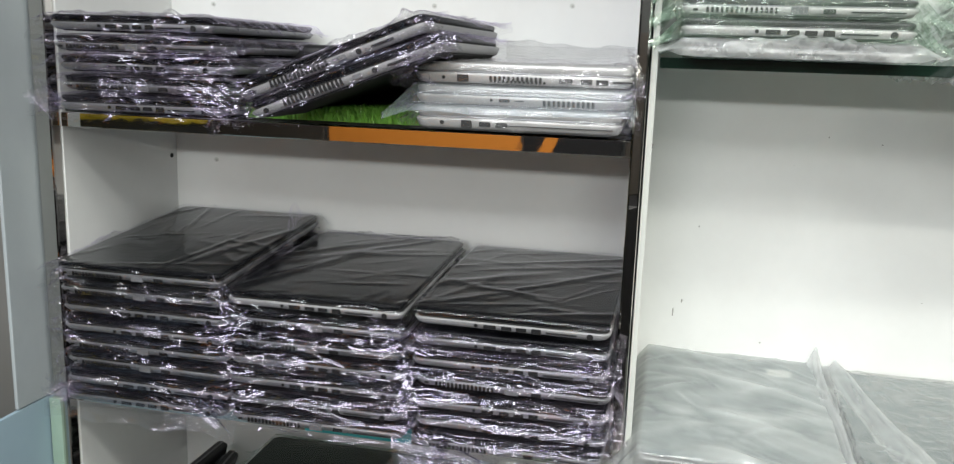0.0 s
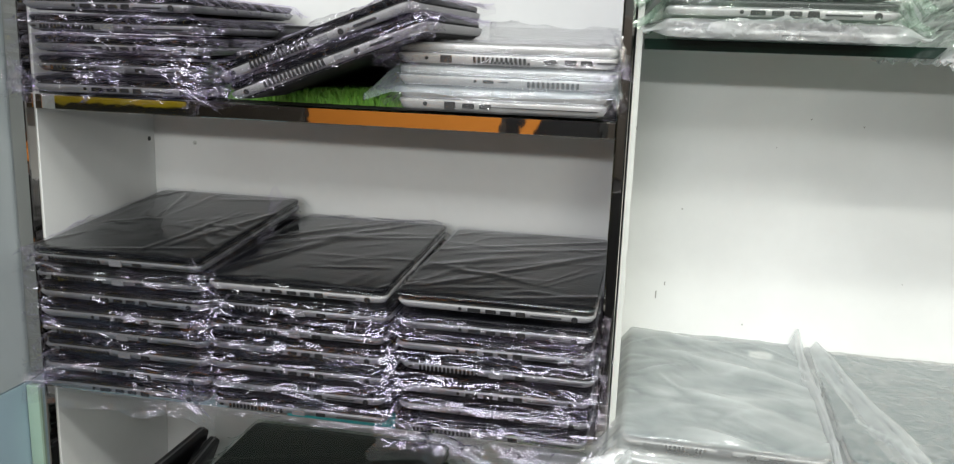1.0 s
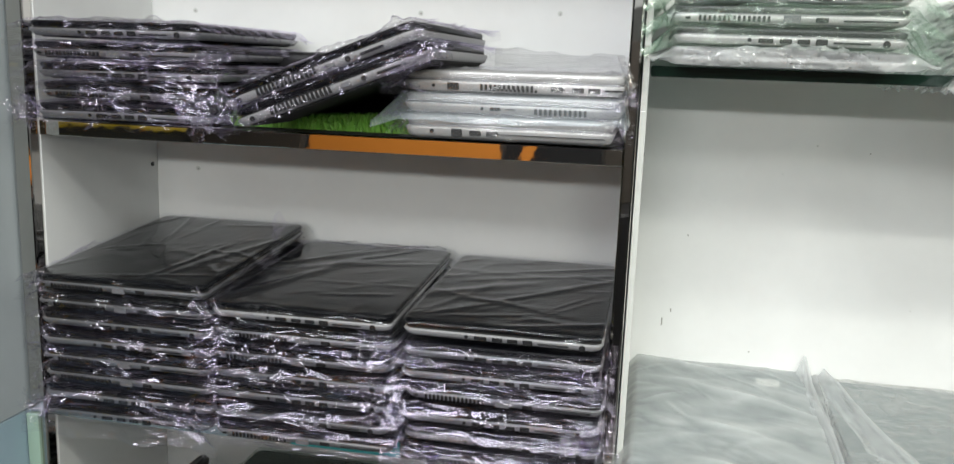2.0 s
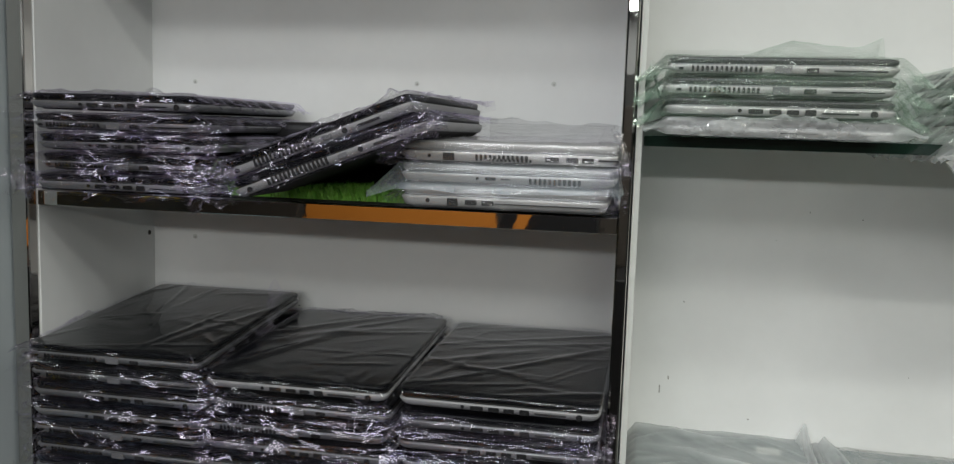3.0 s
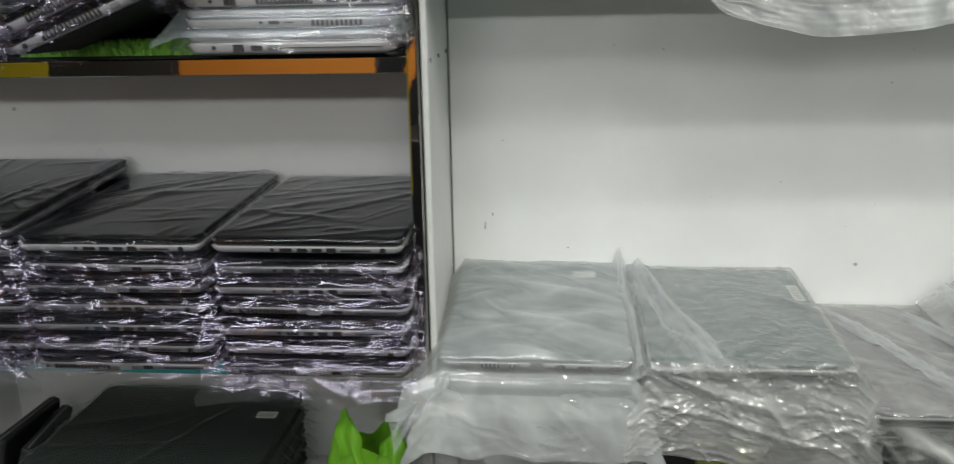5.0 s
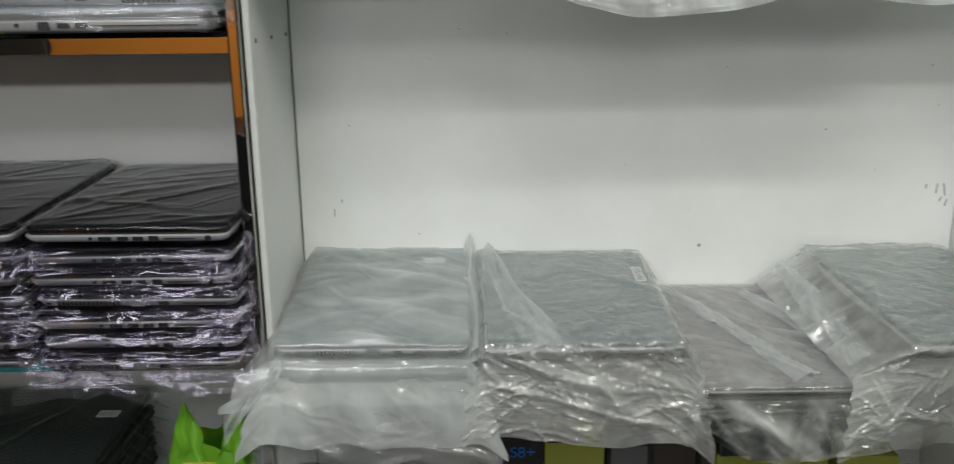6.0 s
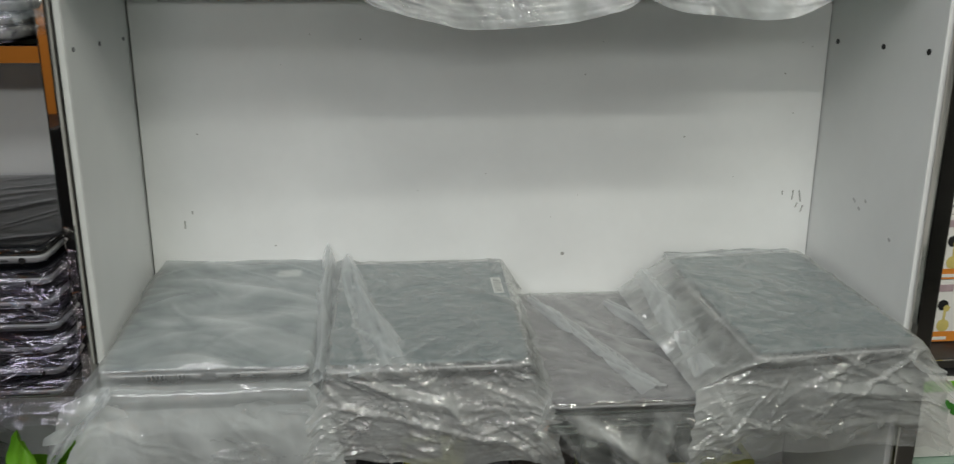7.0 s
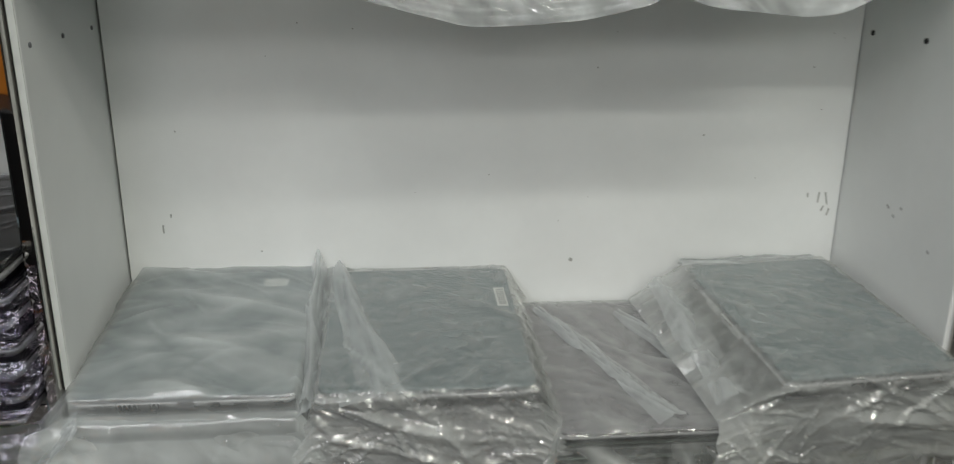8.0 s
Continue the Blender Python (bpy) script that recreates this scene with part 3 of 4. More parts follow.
part("post", box(XR - 0.003, XR + 0.013, FRONT - 0.022, FRONT - 0.001, 0.0, 2.2, 0.003, 2), CHROME, unit, "polished chrome corner post")
for x, z in ((-0.784, 1.562), (-0.377, 1.566), (-0.146, 1.570), (-0.786, 1.285)):
    plug = part("screw_cap", disc(x, BACK_L - 0.0005, z, 0.0042, 0.0016), EDGE, unit, "pale grey screw cap")
    part("screw_recess", disc(x + 0.0006, BACK_L - 0.0013, z - 0.0008, 0.0016, 0.0006), DARK_MARK, plug)
part("screw_hole", disc(XL + 0.0005, 1.462, 1.29, 0.004, 0.002, "x"), HOLE, unit)

# partition beside the unit
wall_side = thing("partition", "pale grey partition board beside the shelves", "partition", kind="structure")
part("board", box(-0.906, -0.900, 1.083, 1.165, 0.941, 2.2, 0.001), GREY_BOARD, wall_side)
part("lower_panel", box(-0.908, -0.902, 0.55, 1.165, 0.0, 0.938, 0.001), BLUE_GLASS, wall_side, "pale blue lower panel")
part("edge_strip", box(-0.900, -0.879, 1.148, 1.170, 0.0, 0.935, 0.001), GREEN_EDGE, wall_side, "green edge strip")

# ---- display cabinet on the east ----
CX0, CX1 = 0.003, 1.101
cab = thing("display_cabinet", "white laminate display cabinet with a green glass shelf", "shelf")
skew = box(CX0 - 0.008, CX0, FRONT - 0.006, BACK_R + 0.01, 0.0, 2.3, 0.001)
for v in skew.verts:
    v.co.x -= 0.042 * (v.co.y - FRONT)
part("side_panel", skew, WHITE, cab)
part("edge_band", box(CX0 - 0.0078, CX0 - 0.0004, FRONT - 0.008, FRONT - 0.0065, 0.0, 2.3), EDGE, cab, "grey edge band")
skew = box(CX1, CX1 + 0.018, FRONT - 0.006, BACK_R + 0.01, 0.0, 2.3, 0.001)
for v in skew.verts:
    v.co.x -= 0.042 * (v.co.y - FRONT)
part("side_panel", skew, WHITE, cab)
part("back_panel", box(CX0 - 0.0085, CX1 - 0.0135, BACK_R, BACK_R + 0.012, 0.0, 2.3), WHITE, cab)
part("backing", box(CX0 - 0.0135, CX1 + 0.01, BACK_R + 0.0125, BACK_R + 0.018, 0.0, 2.3), GAP_GREY, cab, "dark gap behind the panels")
part("shelf_board", box(CX0, CX1 - 0.014, FRONT + 0.002, BACK_R - 0.001, 0.850, 0.876, 0.001), WHITE, cab)
part("shelf_board", box(CX0, CX1 - 0.014, FRONT + 0.002, BACK_R - 0.001, 0.58, 0.606, 0.001), WHITE, cab)
part("shelf_board", box(CX0, CX1 - 0.014, FRONT + 0.002, BACK_R - 0.001, 2.25, 2.275, 0.001), WHITE, cab)
part("edge_strip", box(CX0, CX1, FRONT - 0.003, FRONT + 0.001, 0.846, 0.877, 0.001), BLACK_CARD, cab, "dark edge strip")
part("post", box(CX1 + 0.006, CX1 + 0.034, FRONT - 0.024, FRONT - 0.007, 0.0, 2.3, 0.003, 2), CHROME_DARK, cab, "scratched chrome corner post")
gs = part("glass_shelf", box(CX0 + 0.002, CX1 - 0.014, 1.194, BACK_R - 0.002, 1.478, 1.490), GLASS, cab, "green glass shelf")
part("glass_edge", box(CX0 + 0.002, CX1 - 0.014, 1.190, 1.1935, 1.477, 1.4905, 0.0008), GLASS_EDGE, gs, "dark green polished glass edge")
for y in (1.195, 1.306, 1.425):
    part("pin_hole", disc(CX0 + 0.0005 - 0.042 * (y - FRONT), y, 1.377, 0.003, 0.002, "x"), PORT_GREY, cab)
for y in (1.429, 1.304, 1.199):
    part("pin_hole", disc(CX1 - 0.0005 - 0.042 * (y - FRONT), y, 1.369, 0.004, 0.002, "x"), HOLE, cab)
part("screw_hole", disc(0.663, BACK_R - 0.0005, 1.020, 0.003, 0.0012), DARK_MARK, cab)
rs = random.Random(5)
MARKS = [(0.049, 1.083, 0.013, 0), (0.062, 1.103, 0.006, 0), (0.19, 1.045, 0.003, 80), (1.054, 1.114, 0.017, 4), (1.067, 1.112, 0.021, -12), (1.062, 1.096, 0.009, 25), (1.036, 1.118, 0.007, 0), (1.072, 1.09, 0.012, 15), (0.86, 1.215, 0.003, 40)]
for x, z, s, a in MARKS:
    part("scuff", box(-0.0011, 0.0011, -0.0006, 0.0006, -s / 2, s / 2, 0.0004), DARK_MARK, cab, m=pose(x, BACK_R - 0.0004, z, 0, a, 0))
for k in range(15):
    x, z = rs.uniform(0.05, 1.08), rs.uniform(1.08, 1.40)
    part("speck", disc(x, BACK_R - 0.0003, z, rs.uniform(0.0006, 0.0013), 0.001, seg=8), DARK_MARK, cab)
LIGHT_MARK = shader("faint_scuff", (0.42, 0.42, 0.42), 0.6, grain=0.3, scale=300)
for y, z, s in ((1.33, 1.135, 0.008), (1.315, 1.125, 0.006), (1.30, 1.14, 0.005), (1.23, 1.10, 0.006)):
    part("scuff", box(-0.0006, 0.0006, -s / 2, s / 2, -0.002, 0.002, 0.0004), LIGHT_MARK, cab, m=pose(CX1 - 0.0004 - 0.042 * (y - FRONT), y, z, 30, 0, 0))

# ---- laptops on the west unit ----
DARK_LABELS = {"vents": "black laptop with grey vented edge in clear bag", "ports": "black laptop with grey ported edge in clear bag"}
seed = [100]


def nextseed():
    seed[0] += 1
    return seed[0]


def stack(x, y, z, sides, pitch, tilt=0.0, w=0.262, d=0.355, h=0.0235, base=GREY_SHELL, lid=BLACK_LID, group="", wraps=(CLEAR,), bags=None, labels=DARK_LABELS, jitter=0.004, turn=0.6, label="", stickers=None, lower=None, crown=None, yaw=0.0):
    """Bagged laptops piled from the shelf up, listed bottom first."""
    rr = random.Random(int(1000 * (x + 2) + 100 * z))
    for k, side in enumerate(sides):
        lift = z + k * pitch
        m = pose(x + rr.uniform(-jitter, jitter), y + rr.uniform(-jitter, jitter), lift, tilt * (k + 1) / len(sides), rr.uniform(-0.25, 0.25), rr.uniform(-turn, turn) + yaw)
        top = k == len(sides) - 1
        b = dict(seed=nextseed(), flap=rr.choice((0.006, 0.012, 0.02)), side=rr.uniform(0.010, 0.022), loose=rr.uniform(0.002, 0.006))
        if bags:
            b.update(bags(k, top))
        made = laptop(m, w, d, h, side, (crown or base) if top else (lower or base), lid if top or not lower else lower, label or labels.get(side, labels["vents"]), group, b, wraps[k % len(wraps)], (stickers if top else None))
    return made


def bag_fold(parent, seed_no, p0, p1, wide, tall, material):
    """A loose fold of film standing up from a bag, from p0 to p1."""
    rng = np.random.default_rng(seed_no)
    p0, p1 = np.array(p0), np.array(p1)
    u, v = np.meshgrid(np.linspace(0, 1, 60), np.linspace(-1, 1, 17))
    line = p1 - p0
    across = np.array((line[1], -line[0], 0)) / np.hypot(line[0], line[1])
    wander = soft_line(rng, u[0], 7, -0.25, 0.25)[None, :]
    half = (wide[0] + (wide[1] - wide[0]) * u) * (1 + wander)
    rise = (tall[0] + (tall[1] - tall[0]) * u) * (1 + wander) * np.clip(1 - np.abs(v) ** 1.5, 0, 1)
    P = np.stack((u.ravel() * 0.3, v.ravel() * 0.04), -1)
    c = creases(rng, P, 22, 0.006, 0.12, 0.0035, 0.0).reshape(u.shape)
    shift = v * half + 0.012 * np.sin(u * 5 + seed_no) * u * (1 - u)
    X, Y, Z = (p0[k] + line[k] * u + across[k] * shift for k in range(3))
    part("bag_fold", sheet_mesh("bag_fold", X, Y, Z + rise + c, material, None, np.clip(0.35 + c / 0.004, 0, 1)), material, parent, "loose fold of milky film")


def crumple(parent, seed_no, at, size, material, sheets=3, cell=0.004):
    """A tuft of crumpled film at a place in the world, hung on the laptop whose bag it ends."""
    rng = np.random.default_rng(seed_no)
    back = parent.matrix_world.inverted()
    for k in range(sheets):
        n = max(6, int(size / cell))
        u, v = np.meshgrid(np.linspace(-0.5, 0.5, n), np.linspace(-0.5, 0.5, n))
        edge = np.clip(2 * np.maximum(np.abs(u), np.abs(v)) - 0.6, 0, 1)
        rag = 1 + (0.06 + 0.4 * edge) * rng.normal(size=u.shape)
        c = creases(rng, np.stack((u.ravel() * size, v.ravel() * size), -1), 18, 0.006, 0.05, 0.007).reshape(u.shape) + rng.normal(size=u.shape) * 0.0004
        X, Y, Z = u * size * (1.2 * rag), c - 0.012 * (u ** 2 + v ** 2), v * size * 0.7 * rag
        m = back @ pose(at[0] + rng.normal() * size * 0.18, at[1] - 0.003 * k, at[2] + rng.normal() * size * 0.12, rng.uniform(-35, 15), rng.uniform(-40, 40), rng.uniform(-25, 25))
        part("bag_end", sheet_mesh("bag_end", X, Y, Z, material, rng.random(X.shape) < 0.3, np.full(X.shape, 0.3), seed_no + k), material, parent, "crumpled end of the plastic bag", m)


def hem(k, top):
    return dict(flap=0.022, flare=0.03, side=0.022, thick=75.0, front_count=26, mess=4.5) if k == 0 else (dict(top_fold=0.0036, top_count=14) if top else {})


sa = stack(-0.706, 1.113, 0.953, ["ports", "ports", "vents", "vents", "ports", "ports", "vents", "vents"], 0.0278, 4.6, 0.268, group="laptops piled on the middle shelf", wraps=(CLEAR,) * 7 + (CLEAR_TOP,), bags=hem)
sb = stack(-0.436, 1.113, 0.953, ["vents", "ports", "ports", "ports", "vents", "vents", "ports"], 0.0292, 3.2, 0.262, crown=ALU_EDGE, group="laptops piled on the middle shelf", wraps=(CLEAR,) * 6 + (CLEAR_TOP,), bags=lambda k, top: dict(flap=0.004) if k == 0 else (dict(top_fold=0.0024, top_count=12, top_flow=-0.5) if top else {}))
sc = stack(-0.160, 1.110, 0.953, ["vents", "ports", "ports", "vents", "ports", "ports", "ports"], 0.0292, 2.6, 0.264, crown=ALU_EDGE, group="laptops piled on the middle shelf", wraps=(CLEAR,) * 6 + (CLEAR_TOP,), bags=lambda k, top: dict(flap=0.030, flare=0.05, side=0.022, thick=75.0, front_count=26, mess=4.5) if k == 0 else (dict(flap=0.0, loose=0.001, front_count=2, mess=1.0, fold=0.001, crisp=0.0001, side=0.006, top_fold=0.0030, top_count=16, top_flow=-0.42) if top else {}))

bag_fold(sa, 41, (0.09, 0.345, 0.020), (0.140, 0.20, 0.004), (0.012, 0.010), (0.022, 0.010), CLEAR)
bag_fold(sa, 42, (0.145, 0.20, 0.006), (0.138, 0.0, 0.006), (0.010, 0.012), (0.010, 0.008), CLEAR)
bag_fold(sa, 43, (-0.142, 0.30, 0.006), (-0.148, -0.004, 0.006), (0.010, 0.014), (0.012, 0.012), CLEAR)
bag_fold(sb, 44, (-0.12, 0.345, 0.022), (0.12, 0.348, 0.022), (0.006, 0.006), (0.006, 0.004), CLEAR)

# upper shelf: long-edge pile, leaning pair and silver trio on a turf mat
solid("turf_mat", box(XL + 0.002, XR - 0.002, FRONT + 0.006, BACK_L - 0.01, 1.3845, 1.390), BACKING, "black backing of an artificial grass mat on the shelf", "grass mat")
rg = random.Random(3)
gv, gf = [], []
for k in range(5200):
    x, y = rg.uniform(-0.56, -0.24), FRONT + 0.001 + 0.12 * rg.random() ** 1.8
    a, s, t = rg.uniform(0, 6.28), rg.uniform(0.010, 0.024), rg.uniform(-0.011, 0.011)
    dx, dy = 0.0012 * math.cos(a), 0.0012 * math.sin(a)
    n0 = len(gv)
    z = 1.3895
    u = rg.uniform(-0.014, 0.005)
    gv += [(x - dx, y - dy, z), (x + dx, y + dy, z), (x + dx + t * 0.4, y + dy + u * 0.4, z + s * 0.6), (x - dx + t * 0.4, y - dy + u * 0.4, z + s * 0.6), (x + t, y + u, z + s)]
    gf += [(n0, n0 + 1, n0 + 2, n0 + 3), (n0 + 3, n0 + 2, n0 + 4)]
gm = bpy.data.meshes.new("turf_blades")
gm.from_pydata(gv, [], gf)
gm.materials.append(TURF)
tagged(new("turf_blades", gm), "bright green artificial grass blades on the shelf mat", "artificial grass", "", "stuff")

pad = thing("sleeve", "black padded sleeve lying behind the leaning laptops", "sleeve", pose(-0.46, 1.385, 1.391))
part("cover", box(-0.16, 0.162, 0, 0.08, 0, 0.105, 0.012, 3), BLACK_CARD, pad)
part("zip", box(-0.15, 0.15, -0.001, 0.001, 0.06, 0.063), PORT_GREY, pad)
UP = "laptops piled on the upper shelf"
stack(-0.692, 1.112, 1.391, ["ports", "vents", "ports"], 0.0275, 0.3, 0.256, 0.345, 0.0225, base=GREY_SHELL, lid=BLACK_LID, group=UP, label="dark grey laptop in a crinkled clear bag", bags=lambda k, top: dict(flap=0.012, side=0.026, loose=0.007, fold=0.0050, front_count=26, mess=4.0))
sd = stack(-0.701, 1.112, 1.4735, ["vents", "ports"], 0.0275, 0.3, 0.250, 0.345, 0.0225, base=GREY_SHELL, lid=BLACK_LID, group=UP, label="dark grey laptop in a crinkled clear bag", bags=lambda k, top: dict(flap=0.012, side=0.024, loose=0.006, fold=0.0050, front_count=26, mess=4.0))
for k in range(2):
    m = pose(-0.487, 1.040 + 0.004 * k, 1.394) @ pose(0, 0, 0, 0, -20.8, -3.0 * k) @ pose(0.134 - 0.010 * k, 0, k * 0.0268)
    lean_pair = laptop(m, 0.266, 0.34, 0.0235, "tilted", ALU_EDGE, BLACK_LID, "grey laptop in a clear bag leaning on a silver laptop", UP, dict(seed=nextseed(), flap=0.006, side=0.022, loose=0.004, fold=0.005, front_count=24, mess=5.5), CLEAR)
laptop(pose(-0.163, 1.105, 1.391, 0.4, 0, 0.4), 0.262, 0.345, 0.030, "silver_c", SILVER, SILVER, "silver laptop lowest in a pile of three", UP, dict(seed=nextseed(), flap=0.0, side=(0.022, 0.012), loose=0.004, fold=0.0015, front_count=4, mess=1.0, crisp=0.0002), HAZE)
laptop(pose(-0.160, 1.108, 1.4225, 0.4, 0, -0.5), 0.272, 0.345, 0.0245, "silver_b", SILVER, SILVER, "silver laptop in a bluish bag between two others", UP, dict(seed=nextseed(), flap=0.008, side=(0.04, 0.008), loose=0.003, fold=0.0015, droop=0.02, front_count=6, crisp=0.0, soft=True), MILKY_BLUE)
sg = laptop(pose(-0.160, 1.105, 1.4485, 0.6, 0, 0.3), 0.272, 0.345, 0.0275, "silver_a", SILVER, SILVER, "silver laptop on top of a pile of three", UP, dict(seed=nextseed(), flap=0.003, side=(0.026, 0.01), loose=0.002, fold=0.003, top_fold=0.004, tail=0.03, front_count=4, mess=1.0, crisp=0.0002), HAZE)

for k, (who, x, y, z, size) in enumerate(((sd, -0.575, 1.085, 1.430, 0.055), (sd, -0.560, 1.080, 1.405, 0.05), (sd, -0.545, 1.095, 1.475, 0.04), (sd, -0.825, 1.098, 1.405, 0.045), (sd, -0.70, 1.098, 1.42, 0.05), (sd, -0.76, 1.10, 1.465, 0.045), (sd, -0.64, 1.10, 1.49, 0.05), (lean_pair, -0.50, 1.022, 1.425, 0.04), (lean_pair, -0.245, 1.035, 1.50, 0.04), (lean_pair, -0.285, 1.035, 1.475, 0.035), (sg, -0.300, 1.09, 1.458, 0.04), (sg, -0.030, 1.085, 1.445, 0.035), (sg, -0.028, 1.085, 1.408, 0.03), (sa, -0.835, 1.095, 1.165, 0.03), (sa, -0.825, 1.09, 0.98, 0.04), (sa, -0.595, 1.09, 0.975, 0.05), (sa, -0.575, 1.092, 1.145, 0.045), (sa, -0.57, 1.092, 1.09, 0.035), (sb, -0.325, 1.09, 1.115, 0.045), (sb, -0.545, 1.092, 1.12, 0.035), (sb, -0.31, 1.09, 1.03, 0.04), (sc, -0.275, 1.088, 0.965, 0.055), (sc, -0.20, 1.088, 0.955, 0.05), (sc, -0.10, 1.088, 0.960, 0.05), (sc, -0.045, 1.088, 1.02, 0.045), (sc, -0.275, 1.088, 1.115, 0.04), (sc, -0.05, 1.088, 1.10, 0.04))):
    crumple(who, 500 + 5 * k, (x, y, z), size, CLEAR, 2)

bag_fold(sg, 61, (-0.06, 0.22, 0.026), (0.125, 0.25, 0.026), (0.05, 0.03), (0.030, 0.022), HAZE)
bag_fold(sg, 62, (0.115, 0.20, 0.028), (0.130, 0.02, 0.024), (0.012, 0.014), (0.022, 0.016), HAZE)

# ---- laptops in the display cabinet ----
LOW = "laptops piled in the display cabinet"
MILK_LABELS = {"vents": "blue-grey laptop in a milky plastic bag"}


def skirt(long_flap, wide, flare=0.12, lobe=0.0):
    def pick(k, top):
        if top:
            return dict(flap=long_flap, flare=flare, side=wide, droop=0.04, loose=0.003, fold=0.0028, top_fold=0.003, top_count=30, front_count=10, lobe=lobe, soft=True, crisp=0.0, thick=0.9)
        return dict(flap=0.008, flare=0.0, side=0.014, droop=0.008, loose=0.0008, fold=0.0008, front_count=2, soft=True, crisp=0.0, thick=-0.3)
    return pick


def r1_bags(k, top):
    if top:
        return dict(skirt(0.058, (0.05, 0.018), 0.16)(k, top), fold=0.0026, front_count=14, thick=0.3, top_fold=0.0052, top_count=44, top_flow=0.12)
    if k == 2:
        return dict(skirt(0.088, (0.030, 0.030), 0.16)(k, True), fold=0.0040, front_count=20, thick=0.5, loose=0.004)
    if k == 1:
        return dict(flap=0.086, flare=0.12, side=(0.02, 0.03), droop=0.02, loose=0.003, fold=0.0034, front_count=18, mess=6, thick=1.6)
    return skirt(0, 0)(k, False)


r1 = stack(0.142, 1.120, 0.877, ["bare", "vents", "bare", "vents"], 0.0290, 5.5, 0.258, 0.335, 0.022, SILVER, BLUE_LID, LOW, (MILKY, HAZE, MILKY_DENSE, MILKY_DENSE), r1_bags, MILK_LABELS, lower=GREY_SHELL, stickers=(0.072, 0.285))
r2 = stack(0.428, 1.115, 0.877, ["bare", "bare", "bare", "bare"], 0.0290, 4.5, 0.262, 0.335, 0.022, SILVER, BLUE_LID, LOW, (HAZE, HAZE, HAZE, CRINKLE), lambda k, top: dict(skirt(0.115, (0.018, 0.03), 0.12)(k, top), **(dict(soft=False, crisp=0.0003, streak=0.02, front_count=9, mess=11, fold=0.0032, thick=1.2, thin=0.3, slant=0.42, slope=0.13, top_count=30, top_fold=0.0026) if top else {})), MILK_LABELS, lower=SATIN_DARK)
r3 = stack(0.705, 1.100, 0.877, ["bare", "bare", "bare"], 0.0165, 4.0, 0.245, 0.345, 0.0165, SILVER, MAUVE_LID, LOW, (DULL_FILM, DULL_FILM, CRINKLE), lambda k, top: dict(skirt(0.085, (0.02, 0.012), -0.1, 0.75)(k, top), **(dict(thick=-0.55, thin=-0.8, fold=0.0042, front_count=22, top_flow=0.7) if top else {})), {"vents": "mauve-grey laptop in a milky plastic bag"}, lower=GREEN_BLACK, crown=ALU_EDGE)
r4 = stack(0.977, 1.108, 0.877, ["bare", "bare", "bare", "ports"], 0.0305, 4.5, 0.232, 0.330, 0.024, SILVER, BLUE_LID, LOW, (DULL_FILM, DULL_FILM, DULL_FILM, CRINKLE), lambda k, top: dict(skirt(0.118, (0.085, 0.04), 0.10)(k, top), **(dict(soft=False, crisp=0.0002, streak=0.03, front_count=9, mess=11, fold=0.0030, thick=1.2, thin=-0.35, slant=0.12, ends=0.35, top_count=30, top_fold=0.0026) if top else {})), MILK_LABELS, lower=SATIN_DARK, yaw=4.6)

bag_fold(r1, 39, (0.150, 0.335, 0.006), (0.150, -0.012, -0.006), (0.024, 0.026), (0.016, 0.010), MILKY)
bag_fold(r1, 31, (0.130, 0.33, 0.012), (0.142, -0.01, 0.006), (0.012, 0.016), (0.034, 0.012), MILKY)
bag_fold(r2, 32, (-0.122, 0.335, 0.014), (-0.055, -0.015, 0.014), (0.018, 0.040), (0.030, 0.008), MILKY)
bag_fold(r3, 33, (-0.10, 0.32, 0.02), (0.02, 0.01, 0.022), (0.01, 0.02), (0.006, 0.006), MILKY)
bag_fold(r3, 34, (0.02, 0.30, 0.02), (0.11, 0.05, 0.022), (0.01, 0.02), (0.007, 0.008), MILKY)
bag_fold(r4, 35, (-0.155, 0.33, -0.004), (-0.165, 0.02, -0.02), (0.02, 0.03), (0.012, 0.016), MILKY)
bag_fold(r4, 36, (0.100, -0.004, 0.002), (0.185, -0.035, -0.065), (0.02, 0.035), (0.004, 0.004), MILKY)
bag_fold(r4, 38, (-0.12, 0.335, 0.018), (0.10, 0.338, 0.020), (0.012, 0.012), (0.012, 0.006), MILKY)
bag_fold(r1, 37, (-0.120, -0.006, -0.004), (-0.200, -0.030, -0.085), (0.02, 0.042), (0.004, 0.004), MILKY)
part("side_label", box(-0.1172, -0.1155, 0.13, 0.24, 0.005, 0.0145), PAPER, r4, "white printed label strip")
for k in range(9):
    part("print_bar", box(-0.1176, -0.1170, 0.135 + 0.0115 * k, 0.142 + 0.0115 * k, 0.007, 0.0125), INK, r4)
part("sticker", box(0.106, 0.121, 0.205, 0.262, 0.022, 0.0226), PAPER, r2, "white paper sticker with grey print")
for k in range(8):
    part("print_bar", box(0.108, 0.119, 0.209 + 0.0065 * k, 0.2125 + 0.0065 * k, 0.0225, 0.0229), INK, r2)
TOPG = "laptops piled on the glass shelf"
